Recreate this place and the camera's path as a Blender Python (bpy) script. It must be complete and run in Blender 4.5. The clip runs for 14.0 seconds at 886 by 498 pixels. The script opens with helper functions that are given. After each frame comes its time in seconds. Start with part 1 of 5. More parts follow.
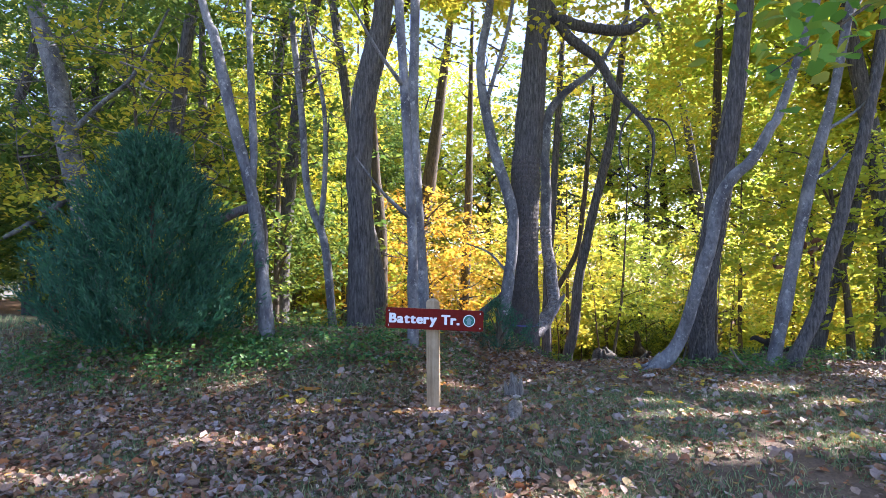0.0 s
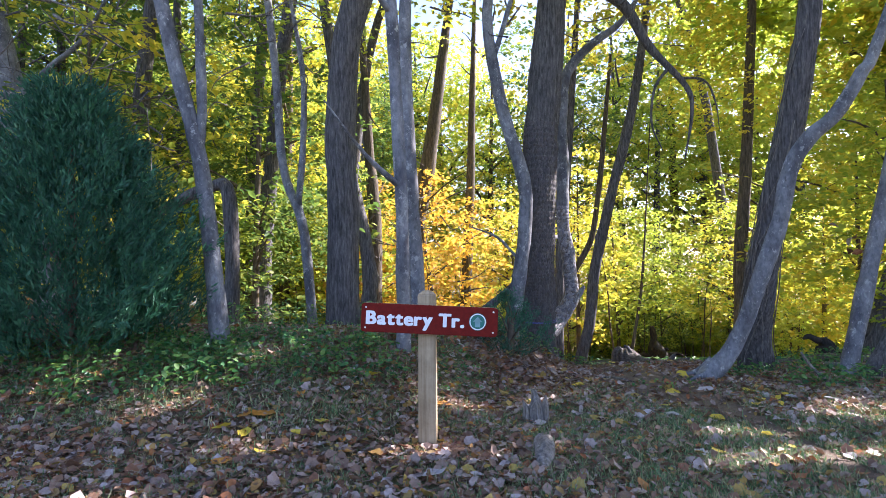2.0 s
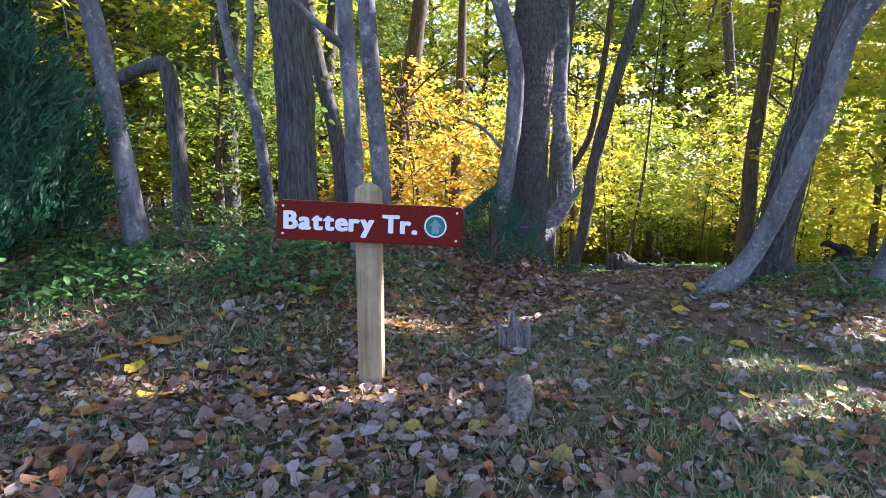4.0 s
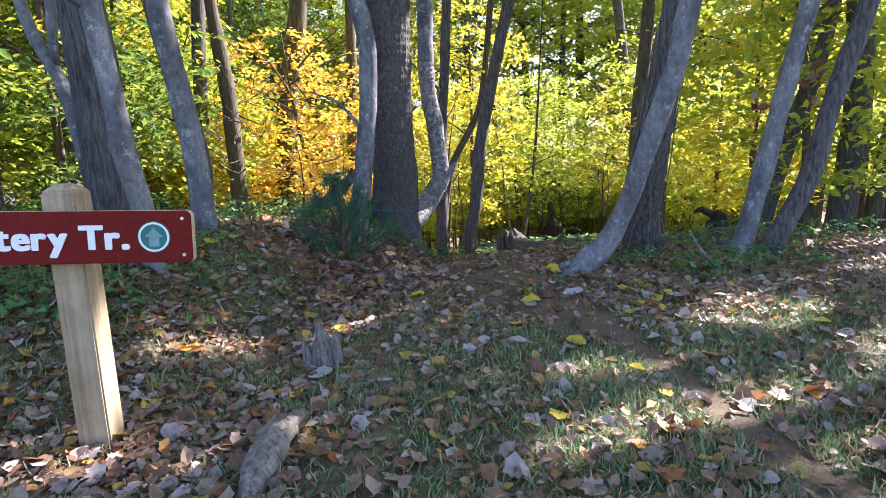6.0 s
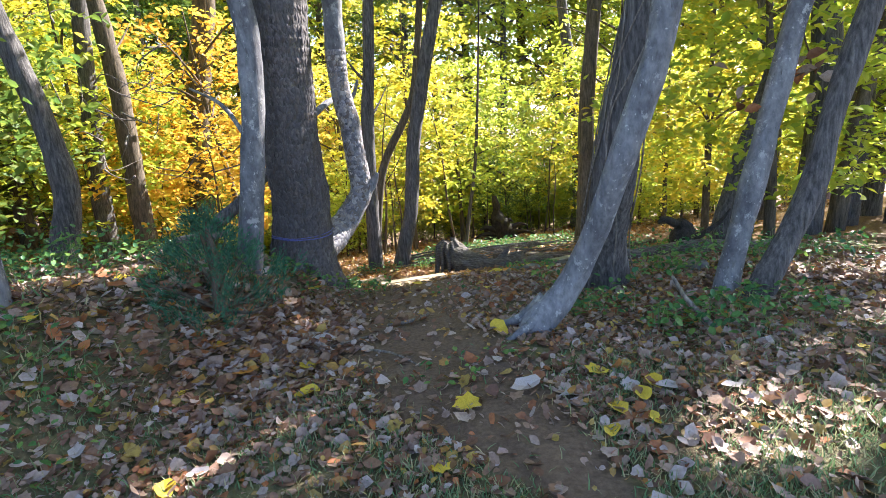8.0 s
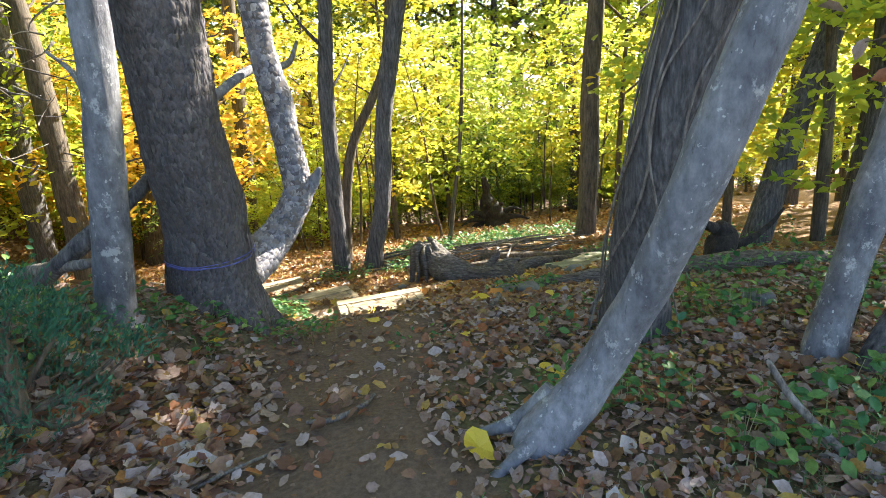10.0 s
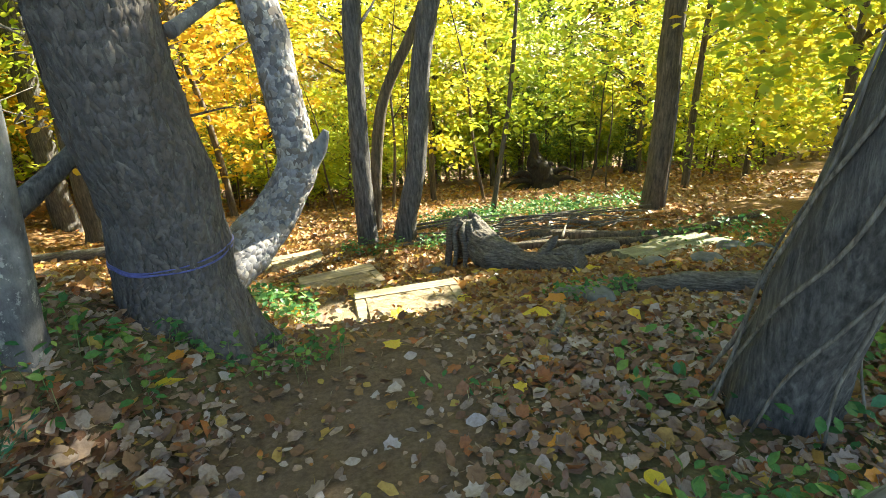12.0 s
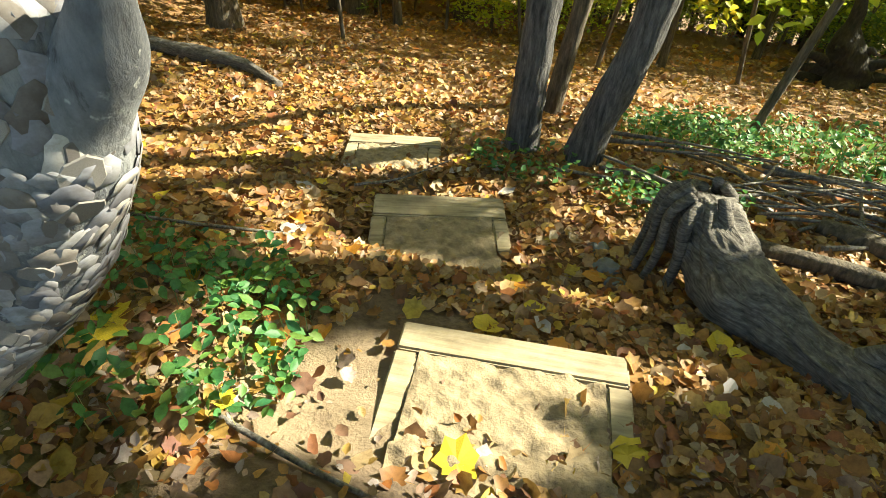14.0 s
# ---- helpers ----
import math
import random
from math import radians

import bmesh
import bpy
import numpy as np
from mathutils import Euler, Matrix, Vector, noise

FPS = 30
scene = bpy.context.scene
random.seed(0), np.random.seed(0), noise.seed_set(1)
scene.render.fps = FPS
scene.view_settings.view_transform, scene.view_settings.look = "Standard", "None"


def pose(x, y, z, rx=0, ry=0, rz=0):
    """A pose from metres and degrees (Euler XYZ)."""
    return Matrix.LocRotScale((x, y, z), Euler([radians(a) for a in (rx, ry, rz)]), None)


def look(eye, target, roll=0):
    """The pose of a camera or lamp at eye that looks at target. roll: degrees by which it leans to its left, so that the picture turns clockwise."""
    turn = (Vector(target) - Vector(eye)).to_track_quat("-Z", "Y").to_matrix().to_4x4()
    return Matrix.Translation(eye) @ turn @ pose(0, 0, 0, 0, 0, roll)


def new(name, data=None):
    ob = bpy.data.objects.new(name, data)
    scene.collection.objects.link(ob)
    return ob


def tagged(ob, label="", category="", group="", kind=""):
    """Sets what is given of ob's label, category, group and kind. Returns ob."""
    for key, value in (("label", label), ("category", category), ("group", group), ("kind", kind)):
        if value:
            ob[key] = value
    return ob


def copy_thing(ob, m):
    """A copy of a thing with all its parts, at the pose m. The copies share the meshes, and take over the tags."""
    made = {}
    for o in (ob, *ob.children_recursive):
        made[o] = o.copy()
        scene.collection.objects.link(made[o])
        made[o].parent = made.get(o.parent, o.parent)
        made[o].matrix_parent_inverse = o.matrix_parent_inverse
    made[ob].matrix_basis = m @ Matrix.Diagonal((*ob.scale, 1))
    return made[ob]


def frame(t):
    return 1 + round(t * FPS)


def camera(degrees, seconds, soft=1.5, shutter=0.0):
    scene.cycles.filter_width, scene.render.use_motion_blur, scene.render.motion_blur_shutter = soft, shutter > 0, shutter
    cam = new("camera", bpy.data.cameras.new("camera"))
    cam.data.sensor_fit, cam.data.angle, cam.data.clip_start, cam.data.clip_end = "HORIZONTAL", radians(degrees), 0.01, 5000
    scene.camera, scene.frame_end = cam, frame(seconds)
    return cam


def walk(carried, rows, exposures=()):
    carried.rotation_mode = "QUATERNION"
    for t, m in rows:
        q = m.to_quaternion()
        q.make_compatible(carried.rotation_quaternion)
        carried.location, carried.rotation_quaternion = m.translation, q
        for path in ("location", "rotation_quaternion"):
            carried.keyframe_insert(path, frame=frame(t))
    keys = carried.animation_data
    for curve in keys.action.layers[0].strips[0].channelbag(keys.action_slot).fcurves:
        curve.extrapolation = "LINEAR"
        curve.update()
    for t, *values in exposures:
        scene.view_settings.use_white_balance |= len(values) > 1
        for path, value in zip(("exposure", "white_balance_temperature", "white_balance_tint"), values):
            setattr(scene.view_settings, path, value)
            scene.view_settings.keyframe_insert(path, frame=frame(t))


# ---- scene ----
cam = camera(77.0, 14.0, 0.75)
PATH = [
    (0, (0.513, -0.2, 1.264), (0.408, 1.797, 1.328), -0.7),
    (0.5, (0.484, 0.167, 1.308), (0.369, 2.162, 1.368), -0.6),
    (1, (0.494, 0.54, 1.305), (0.383, 2.537, 1.361), -0.6),
    (1.5, (0.485, 0.888, 1.278), (0.378, 2.885, 1.339), -0.6),
    (2, (0.45, 1.251, 1.181), (0.343, 3.248, 1.217), -0.7),
    (2.5, (0.497, 1.55, 1.087), (0.391, 3.546, 1.046), -0.5),
    (3, (0.574, 1.801, 1.088), (0.469, 3.794, 0.949), -0.6),
    (3.2, (0.575, 1.899, 1.065), (0.47, 3.888, 0.885), -0.5),
    (5.3, (0.973, 2.623, 1.09), (0.994, 4.584, 0.702), -1.8),
    (5.5, (1.064, 2.663, 1.083), (1.123, 4.626, 0.703), -2.2),
    (6, (1.334, 2.801, 1.078), (1.504, 4.754, 0.682), -2.7),
    (6.2, (1.377, 2.886, 1.111), (1.572, 4.835, 0.704), -2.9),
    (6.5, (1.512, 3.008, 1.133), (1.724, 4.954, 0.724), -3.0),
    (7, (1.625, 3.42, 1.176), (1.901, 5.355, 0.755), -3.3),
    (7.5, (1.64, 3.726, 1.317), (1.972, 5.648, 0.874), -3.4),
    (8, (1.743, 4.069, 1.294), (2.09, 5.982, 0.826), -3.6),
    (8.2, (1.816, 4.196, 1.328), (2.16, 6.106, 0.842), -3.7),
    (10.3, (2.276, 5.811, 1.271), (2.638, 7.692, 0.697), -4.0),
    (10.5, (2.287, 5.97, 1.252), (2.625, 7.853, 0.669), -4.0),
    (11, (2.308, 6.241, 1.232), (2.618, 8.114, 0.602), -3.8),
    (11.5, (2.39, 6.492, 1.247), (2.654, 8.355, 0.568), -3.6),
    (12, (2.433, 6.744, 1.227), (2.643, 8.597, 0.503), -3.3),
    (12.5, (2.523, 7.873, 1.224), (2.788, 9.663, 0.372), -3.6),
    (13, (2.628, 8.773, 1.019), (2.857, 10.468, -0.018), -3.7),
    (13.5, (2.734, 9.249, 0.899), (2.729, 10.857, -0.289), -1.6),
    (14, (2.643, 9.561, 0.881), (2.267, 11.059, -0.39), 3.5),
]
walk(cam, [(t, look(eye, target, roll)) for t, eye, target, roll in PATH], [(0, 2.05, 5850, 27), (3, 2.05, 5850, 27), (8, 2.42, 6100, 19), (11, 2.65, 6700, 9), (12.5, 2.55, 7350, -1), (13, 2.45, 7600, -2), (14, 2.1, 7100, -1)])

# ---- light ----
SUN = Vector((0.70, 0.40, 0.60)).normalized()
world = bpy.data.worlds.new("sky")
scene.world = world
world.use_nodes = True
wn, wl = world.node_tree.nodes, world.node_tree.links
sky = wn.new("ShaderNodeTexSky")
sky.sky_type, sky.sun_disc = "NISHITA", False
sky.sun_elevation, sky.sun_rotation = math.asin(SUN.z), math.atan2(SUN.x, SUN.y)
wl.new(sky.outputs[0], wn["Background"].inputs[0])
wn["Background"].inputs[1].default_value = 0.11
sun_data = bpy.data.lights.new("sun", "SUN")
sun_data.energy, sun_data.angle, sun_data.color = 5.0, radians(0.6), (1.0, 0.93, 0.8)
sun = new("sun", sun_data)
sun.matrix_world = look(SUN * 40, (0, 0, 0))


# ---- materials ----
def material(name):
    m = bpy.data.materials.new(name)
    m.use_nodes = True
    nt = m.node_tree
    return m, nt, nt.nodes["Principled BSDF"]


def node(nt, kind, **inputs):
    n = nt.nodes.new(kind)
    for key, value in inputs.items():
        n.inputs[key.replace("_", " ")].default_value = value
    return n


def ramp(nt, fac, stops):
    r = nt.nodes.new("ShaderNodeValToRGB")
    while len(r.color_ramp.elements) < len(stops):
        r.color_ramp.elements.new(0.5)
    for e, (at, c) in zip(r.color_ramp.elements, stops):
        e.position, e.color = at, (*c, 1)
    nt.links.new(fac, r.inputs[0])
    return r.outputs[0]


def mixed(nt, fac, a, b, blend="MIX"):
    n = nt.nodes.new("ShaderNodeMix")
    n.data_type, n.blend_type = "RGBA", blend
    for socket, value in ((n.inputs[0], fac), (n.inputs[6], a), (n.inputs[7], b)):
        if hasattr(value, "is_linked"):
            nt.links.new(value, socket)
        else:
            socket.default_value = value if isinstance(value, float) else (*value, 1)
    return n.outputs[2]


def coords(nt, scale=(1, 1, 1)):
    tc = nt.nodes.new("ShaderNodeTexCoord")
    mp = nt.nodes.new("ShaderNodeMapping")
    mp.inputs["Scale"].default_value = scale
    nt.links.new(tc.outputs["Object"], mp.inputs[0])
    return mp.outputs[0]


def noise_tex(nt, vec, scale, detail=6.0, rough=0.6):
    n = node(nt, "ShaderNodeTexNoise", Scale=scale, Detail=detail, Roughness=rough)
    nt.links.new(vec, n.inputs["Vector"])
    return n.outputs["Fac"]


def bump(nt, height, bsdf, strength, distance):
    b = node(nt, "ShaderNodeBump", Strength=strength, Distance=distance)
    nt.links.new(height, b.inputs["Height"])
    nt.links.new(b.outputs[0], bsdf.inputs["Normal"])


def bark(name, dark, mid, pale, lichen, furrow=(16, 16, 2.2), depth=0.02, patch=0.55):
    """Bark: long furrows, fine grain, and pale lichen in blotches."""
    m, nt, b = material(name)
    v = coords(nt, furrow)
    f = noise_tex(nt, v, 1.6, 9.0, 0.65)
    grain = noise_tex(nt, coords(nt, (60, 60, 25)), 1.0, 4.0, 0.7)
    col = ramp(nt, f, [(0.32, dark), (0.5, mid), (0.68, pale)])
    blot = ramp(nt, noise_tex(nt, coords(nt, (2.2, 2.2, 1.5)), 2.0, 8.0, 0.7), [(patch, (0, 0, 0)), (patch + 0.1, (1, 1, 1))])
    col = mixed(nt, blot, col, lichen)
    g2 = ramp(nt, grain, [(0.3, (0.6, 0.6, 0.6)), (0.7, (1.15, 1.15, 1.15))])
    col = mixed(nt, 0.8, col, g2, "MULTIPLY")
    nt.links.new(col, b.inputs["Base Color"])
    b.inputs["Roughness"].default_value = 0.9
    h = mixed(nt, 0.25, f, grain)
    bump(nt, h, b, 1.0, depth)
    return m


def leaf_material(name, stops, glow=0.5, rough=0.55, spots=True):
    """Leaves: each takes its own colour; light passes through them."""
    m, nt, b = material(name)
    geo = nt.nodes.new("ShaderNodeNewGeometry")
    info = nt.nodes.new("ShaderNodeObjectInfo")
    add = nt.nodes.new("ShaderNodeMath")
    add.operation = "FRACT"
    mul = nt.nodes.new("ShaderNodeMath")
    mul.operation = "MULTIPLY_ADD"
    mul.inputs[1].default_value = 0.17
    nt.links.new(info.outputs["Random"], mul.inputs[0])
    nt.links.new(geo.outputs["Random Per Island"], mul.inputs[2])
    nt.links.new(mul.outputs[0], add.inputs[0])
    col = ramp(nt, add.outputs[0], stops)
    if spots:
        n = noise_tex(nt, coords(nt), 45.0, 4.0, 0.7)
        col = mixed(nt, 0.6, col, ramp(nt, n, [(0.35, (0.55, 0.5, 0.45)), (0.6, (1.1, 1.1, 1.1))]), "MULTIPLY")
    nt.links.new(col, b.inputs["Base Color"])
    b.inputs["Roughness"].default_value = rough
    if glow:
        t = nt.nodes.new("ShaderNodeBsdfTranslucent")
        nt.links.new(col, t.inputs[0])
        mx = nt.nodes.new("ShaderNodeMixShader")
        mx.inputs[0].default_value = glow
        nt.links.new(b.outputs[0], mx.inputs[1])
        nt.links.new(t.outputs[0], mx.inputs[2])
        nt.links.new(mx.outputs[0], nt.nodes["Material Output"].inputs[0])
    return m


def plain(name, color, rough=0.6, metal=0.0, var=0.25, scale=30.0, height=0.0):
    m, nt, b = material(name)
    n = noise_tex(nt, coords(nt), scale, 6.0, 0.65)
    lo, hi = [c * (1 - var) for c in color], [min(1, c * (1 + var)) for c in color]
    nt.links.new(ramp(nt, n, [(0.3, lo), (0.7, hi)]), b.inputs["Base Color"])
    b.inputs["Roughness"].default_value, b.inputs["Metallic"].default_value = rough, metal
    if height:
        bump(nt, n, b, 1.0, height)
    return m


def timber(name, dark, pale, along=(1.5, 40, 40), height=0.004):
    m, nt, b = material(name)
    g = noise_tex(nt, coords(nt, along), 1.0, 8.0, 0.6)
    col = ramp(nt, g, [(0.3, dark), (0.65, pale)])
    blot = noise_tex(nt, coords(nt), 6.0, 6.0, 0.7)
    col = mixed(nt, 0.7, col, ramp(nt, blot, [(0.35, (0.6, 0.57, 0.52)), (0.65, (1.1, 1.1, 1.1))]), "MULTIPLY")
    nt.links.new(col, b.inputs["Base Color"])
    b.inputs["Roughness"].default_value = 0.85
    bump(nt, g, b, 0.8, height)
    return m


def smooth_bark(name):
    """Smooth blue-grey bark with cracks, tonal patches and small pale lichen flecks."""
    m, nt, b = material(name)
    big, mid = noise_tex(nt, coords(nt, (3, 3, 1.6)), 1.5, 5.0, 0.55), noise_tex(nt, coords(nt, (26, 26, 14)), 1.0, 10.0, 0.7)
    fleck = noise_tex(nt, coords(nt, (1, 1, 0.8)), 34.0, 3.0, 0.6)
    fleck2 = noise_tex(nt, coords(nt, (1, 1, 0.8)), 11.0, 6.0, 0.75)
    crack = noise_tex(nt, coords(nt, (40, 40, 7)), 1.0, 8.0, 0.7)
    col = ramp(nt, mid, [(0.3, (0.085, 0.088, 0.095)), (0.5, (0.16, 0.165, 0.178)), (0.7, (0.235, 0.24, 0.25))])
    col = mixed(nt, 1.0, col, ramp(nt, big, [(0.36, (0.5, 0.5, 0.54)), (0.62, (1.3, 1.3, 1.28))]), "MULTIPLY")
    col = mixed(nt, ramp(nt, fleck2, [(0.57, (0, 0, 0)), (0.63, (0.8, 0.8, 0.8))]), col, (0.38, 0.39, 0.38))
    col = mixed(nt, ramp(nt, fleck, [(0.66, (0, 0, 0)), (0.70, (0.8, 0.8, 0.8))]), col, (0.46, 0.47, 0.45))
    col = mixed(nt, ramp(nt, crack, [(0.30, (0.75, 0.75, 0.75)), (0.38, (0, 0, 0))]), col, (0.04, 0.038, 0.036))
    nt.links.new(col, b.inputs["Base Color"])
    b.inputs["Roughness"].default_value = 0.85
    bump(nt, mixed(nt, 0.5, mid, crack), b, 1.0, 0.014)
    return m


GREY_BARK = smooth_bark("grey_bark")
DARK_BARK = bark("dark_bark", (0.028, 0.026, 0.027), (0.095, 0.09, 0.09), (0.185, 0.175, 0.17), (0.27, 0.26, 0.24), (26, 26, 3.5), 0.03, 0.68)
BROWN_BARK = bark("brown_bark", (0.035, 0.026, 0.018), (0.10, 0.08, 0.055), (0.18, 0.14, 0.10), (0.24, 0.22, 0.17), (20, 20, 3), 0.02, 0.7)
DEAD_WOOD = bark("dead_wood", (0.05, 0.045, 0.04), (0.17, 0.15, 0.13), (0.30, 0.28, 0.25), (0.36, 0.35, 0.31), (30, 30, 4), 0.012, 0.66)
YELLOW_LEAF = leaf_material("yellow_leaf", [(0.0, (0.58, 0.54, 0.05)), (0.4, (0.74, 0.62, 0.06)), (0.75, (0.46, 0.54, 0.05)), (1.0, (0.78, 0.58, 0.06))], 0.6, 0.55, False)
LIME_LEAF = leaf_material("lime_leaf", [(0.0, (0.36, 0.48, 0.05)), (0.5, (0.56, 0.58, 0.06)), (1.0, (0.26, 0.40, 0.05))], 0.6, 0.55, False)
GREEN_LEAF = leaf_material("green_leaf", [(0.0, (0.08, 0.16, 0.035)), (0.5, (0.15, 0.24, 0.045)), (1.0, (0.28, 0.32, 0.05))], 0.55, 0.55, False)
BOUGH_LEAF = leaf_material("bough_leaf", [(0.0, (0.10, 0.28, 0.04)), (0.6, (0.18, 0.38, 0.06)), (1.0, (0.34, 0.36, 0.06))], 0.6, 0.5, False)
ORANGE_LEAF = leaf_material("orange_leaf", [(0.0, (0.74, 0.46, 0.05)), (0.5, (0.76, 0.60, 0.07)), (1.0, (0.68, 0.34, 0.05))], 0.6, 0.55, False)
LITTER = leaf_material("leaf_litter", [(0.0, (0.13, 0.06, 0.035)), (0.15, (0.24, 0.14, 0.085)), (0.28, (0.36, 0.29, 0.25)), (0.42, (0.17, 0.085, 0.05)), (0.52, (0.29, 0.19, 0.13)),
                                       (0.68, (0.44, 0.38, 0.36)), (0.76, (0.22, 0.12, 0.08)), (0.86, (0.34, 0.12, 0.04)), (0.93, (0.40, 0.30, 0.07)), (1.0, (0.16, 0.06, 0.04))], 0.18, 0.6)
CEDAR = leaf_material("cedar_needles", [(0.0, (0.02, 0.10, 0.06)), (0.5, (0.045, 0.17, 0.085)), (1.0, (0.016, 0.07, 0.045))], 0.2, 0.65, False)
GRASS = leaf_material("grass", [(0.0, (0.09, 0.20, 0.08)), (0.35, (0.15, 0.27, 0.11)), (0.55, (0.42, 0.38, 0.22)), (0.75, (0.30, 0.32, 0.15)), (1.0, (0.08, 0.18, 0.08))], 0.3, 0.6, False)
HERB = leaf_material("herb_leaf", [(0.0, (0.035, 0.15, 0.06)), (0.5, (0.08, 0.23, 0.06)), (1.0, (0.19, 0.32, 0.07))], 0.4, 0.5)
POST_WOOD = timber("post_wood", (0.25, 0.18, 0.10), (0.46, 0.36, 0.23), (40, 40, 1.5))
STEP_WOOD = timber("step_wood", (0.20, 0.16, 0.10), (0.42, 0.35, 0.23), (2.5, 30, 30), 0.008)
SIGN_BROWN = plain("sign_brown", (0.15, 0.010, 0.006), 0.75, 0.0, 0.2, 40.0)
SIGN_BROWN.node_tree.nodes["Principled BSDF"].inputs["Specular IOR Level"].default_value = 0.2
SIGN_EDGE = timber("sign_edge", (0.45, 0.33, 0.17), (0.66, 0.52, 0.32), (1.5, 40, 40))
WHITE = plain("white_paint", (0.82, 0.83, 0.84), 0.45, 0.0, 0.05)
EMBLEM_GREEN = plain("emblem_green", (0.012, 0.15, 0.12), 0.5, 0.0, 0.15)
ARROW_TEAL = plain("arrow_teal", (0.16, 0.30, 0.31), 0.5, 0.0, 0.15)
STEEL = plain("steel", (0.55, 0.55, 0.56), 0.35, 1.0, 0.1)
STONE = plain("stone", (0.135, 0.14, 0.145), 0.9, 0.0, 0.4, 14.0, 0.01)
BLUE_PAINT = plain("blue_paint", (0.09, 0.10, 0.30), 0.7, 0.0, 0.4, 30.0)
LOG_WOOD = bark("log_wood", (0.035, 0.03, 0.026), (0.12, 0.105, 0.09), (0.22, 0.20, 0.175), (0.25, 0.25, 0.20), (9, 9, 60), 0.015, 0.64)
CHAR = bark("dark_root", (0.008, 0.007, 0.006), (0.025, 0.02, 0.016), (0.05, 0.04, 0.03), (0.06, 0.05, 0.04), (18, 18, 6), 0.03, 0.7)


def ground_material():
    m, nt, b = material("forest_floor")
    a = nt.nodes.new("ShaderNodeAttribute")
    a.attribute_name = "soil"
    v = coords(nt)
    fine, mid, big = noise_tex(nt, v, 38.0, 8.0, 0.7), noise_tex(nt, v, 7.0, 8.0, 0.65), noise_tex(nt, v, 0.9, 6.0, 0.6)
    duff = ramp(nt, fine, [(0.3, (0.035, 0.024, 0.014)), (0.5, (0.11, 0.075, 0.042)), (0.72, (0.24, 0.17, 0.10))])
    soil = ramp(nt, fine, [(0.3, (0.085, 0.056, 0.036)), (0.7, (0.19, 0.135, 0.09))])
    turf = ramp(nt, mid, [(0.35, (0.07, 0.085, 0.035)), (0.5, (0.11, 0.135, 0.05)), (0.65, (0.22, 0.19, 0.10))])
    w = nt.nodes.new("ShaderNodeAttribute")
    w.attribute_name = "wood"
    rust = ramp(nt, fine, [(0.3, (0.05, 0.026, 0.012)), (0.5, (0.17, 0.09, 0.035)), (0.72, (0.34, 0.20, 0.08))])
    duff = mixed(nt, ramp(nt, big, [(0.4, (0, 0, 0)), (0.6, (0.7, 0.7, 0.7))]), duff, turf)
    duff = mixed(nt, w.outputs["Fac"], duff, rust)
    edge = nt.nodes.new("ShaderNodeMath")
    edge.operation = "MULTIPLY_ADD"
    edge.inputs[1].default_value = 0.5
    nt.links.new(mid, edge.inputs[0])
    nt.links.new(a.outputs["Fac"], edge.inputs[2])
    col = mixed(nt, ramp(nt, edge.outputs[0], [(0.6, (0, 0, 0)), (0.85, (1, 1, 1))]), duff, soil)
    p = nt.nodes.new("ShaderNodeAttribute")
    p.attribute_name = "sand"
    col = mixed(nt, p.outputs["Fac"], col, ramp(nt, mid, [(0.3, (0.17, 0.12, 0.075)), (0.7, (0.34, 0.26, 0.165))]))
    nt.links.new(col, b.inputs["Base Color"])
    b.inputs["Roughness"].default_value = 0.95
    bump(nt, mixed(nt, 0.5, fine, mid), b, 1.0, 0.03)
    return m


FLOOR = ground_material()


# ---- shapes ----
def smooth(a, b, x):
    t = np.clip((np.asarray(x, float) - a) / (b - a), 0, 1)
    return t * t * (3 - 2 * t)


def height(x, y):
    """The lie of the land: a lawn, a bank on the one side, and a path that runs over the edge and down."""
    x, y = np.asarray(x, float), np.asarray(y, float)
    z = np.interp(y, [-60, 4, 6, 7.5, 8.1, 9.4, 10.2, 10.9, 11.7, 12.4, 13.3, 16, 19, 24, 30, 45, 90],
                  [0.3, 0.0, -0.08, -0.15, -0.21, -0.37, -0.60, -0.74, -0.98, -1.13, -1.2, -1.7, -2.3, -3.2, -5.0, -10, -16])
    tread = np.interp(y, [10.15, 10.4, 11.02, 11.3, 11.6, 11.8, 12.4, 12.7], [0.0, -0.125, -0.02, 0.0, -0.02, -0.13, -0.02, 0.0])
    z = z + tread * (1 - smooth(0.5, 1.0, np.abs(x - np.interp(y, [10.8, 12.3], [2.5, 1.95]))))
    edge = np.interp(y, [4, 6, 7.85, 9.1, 11], [0.0, 0.5, 1.3, 1.9, 1.6])
    bank = 0.56 * smooth(4.6, 7.0, y) * (1 - smooth(edge - 1.2, edge + 0.15, x))
    bank = bank * (1 - smooth(9.6, 11.6, y) * smooth(-6, -2.5, x))
    rise = 0.075 * np.clip(-3.5 - x, 0, 12) * smooth(4, 10, y) + np.clip(-x - 3, 0, 8) * 0.17 * smooth(11, 22, y)
    wave = 0.025 * np.sin(1.7 * x + 0.6 * y) * np.sin(1.3 * y - 0.5 * x) + 0.012 * np.sin(5.1 * x + 2) * np.sin(4.3 * y)
    return z + bank + rise + wave


def on_ground(x, y, up=0.0):
    return (x, y, float(height(x, y)) + up)


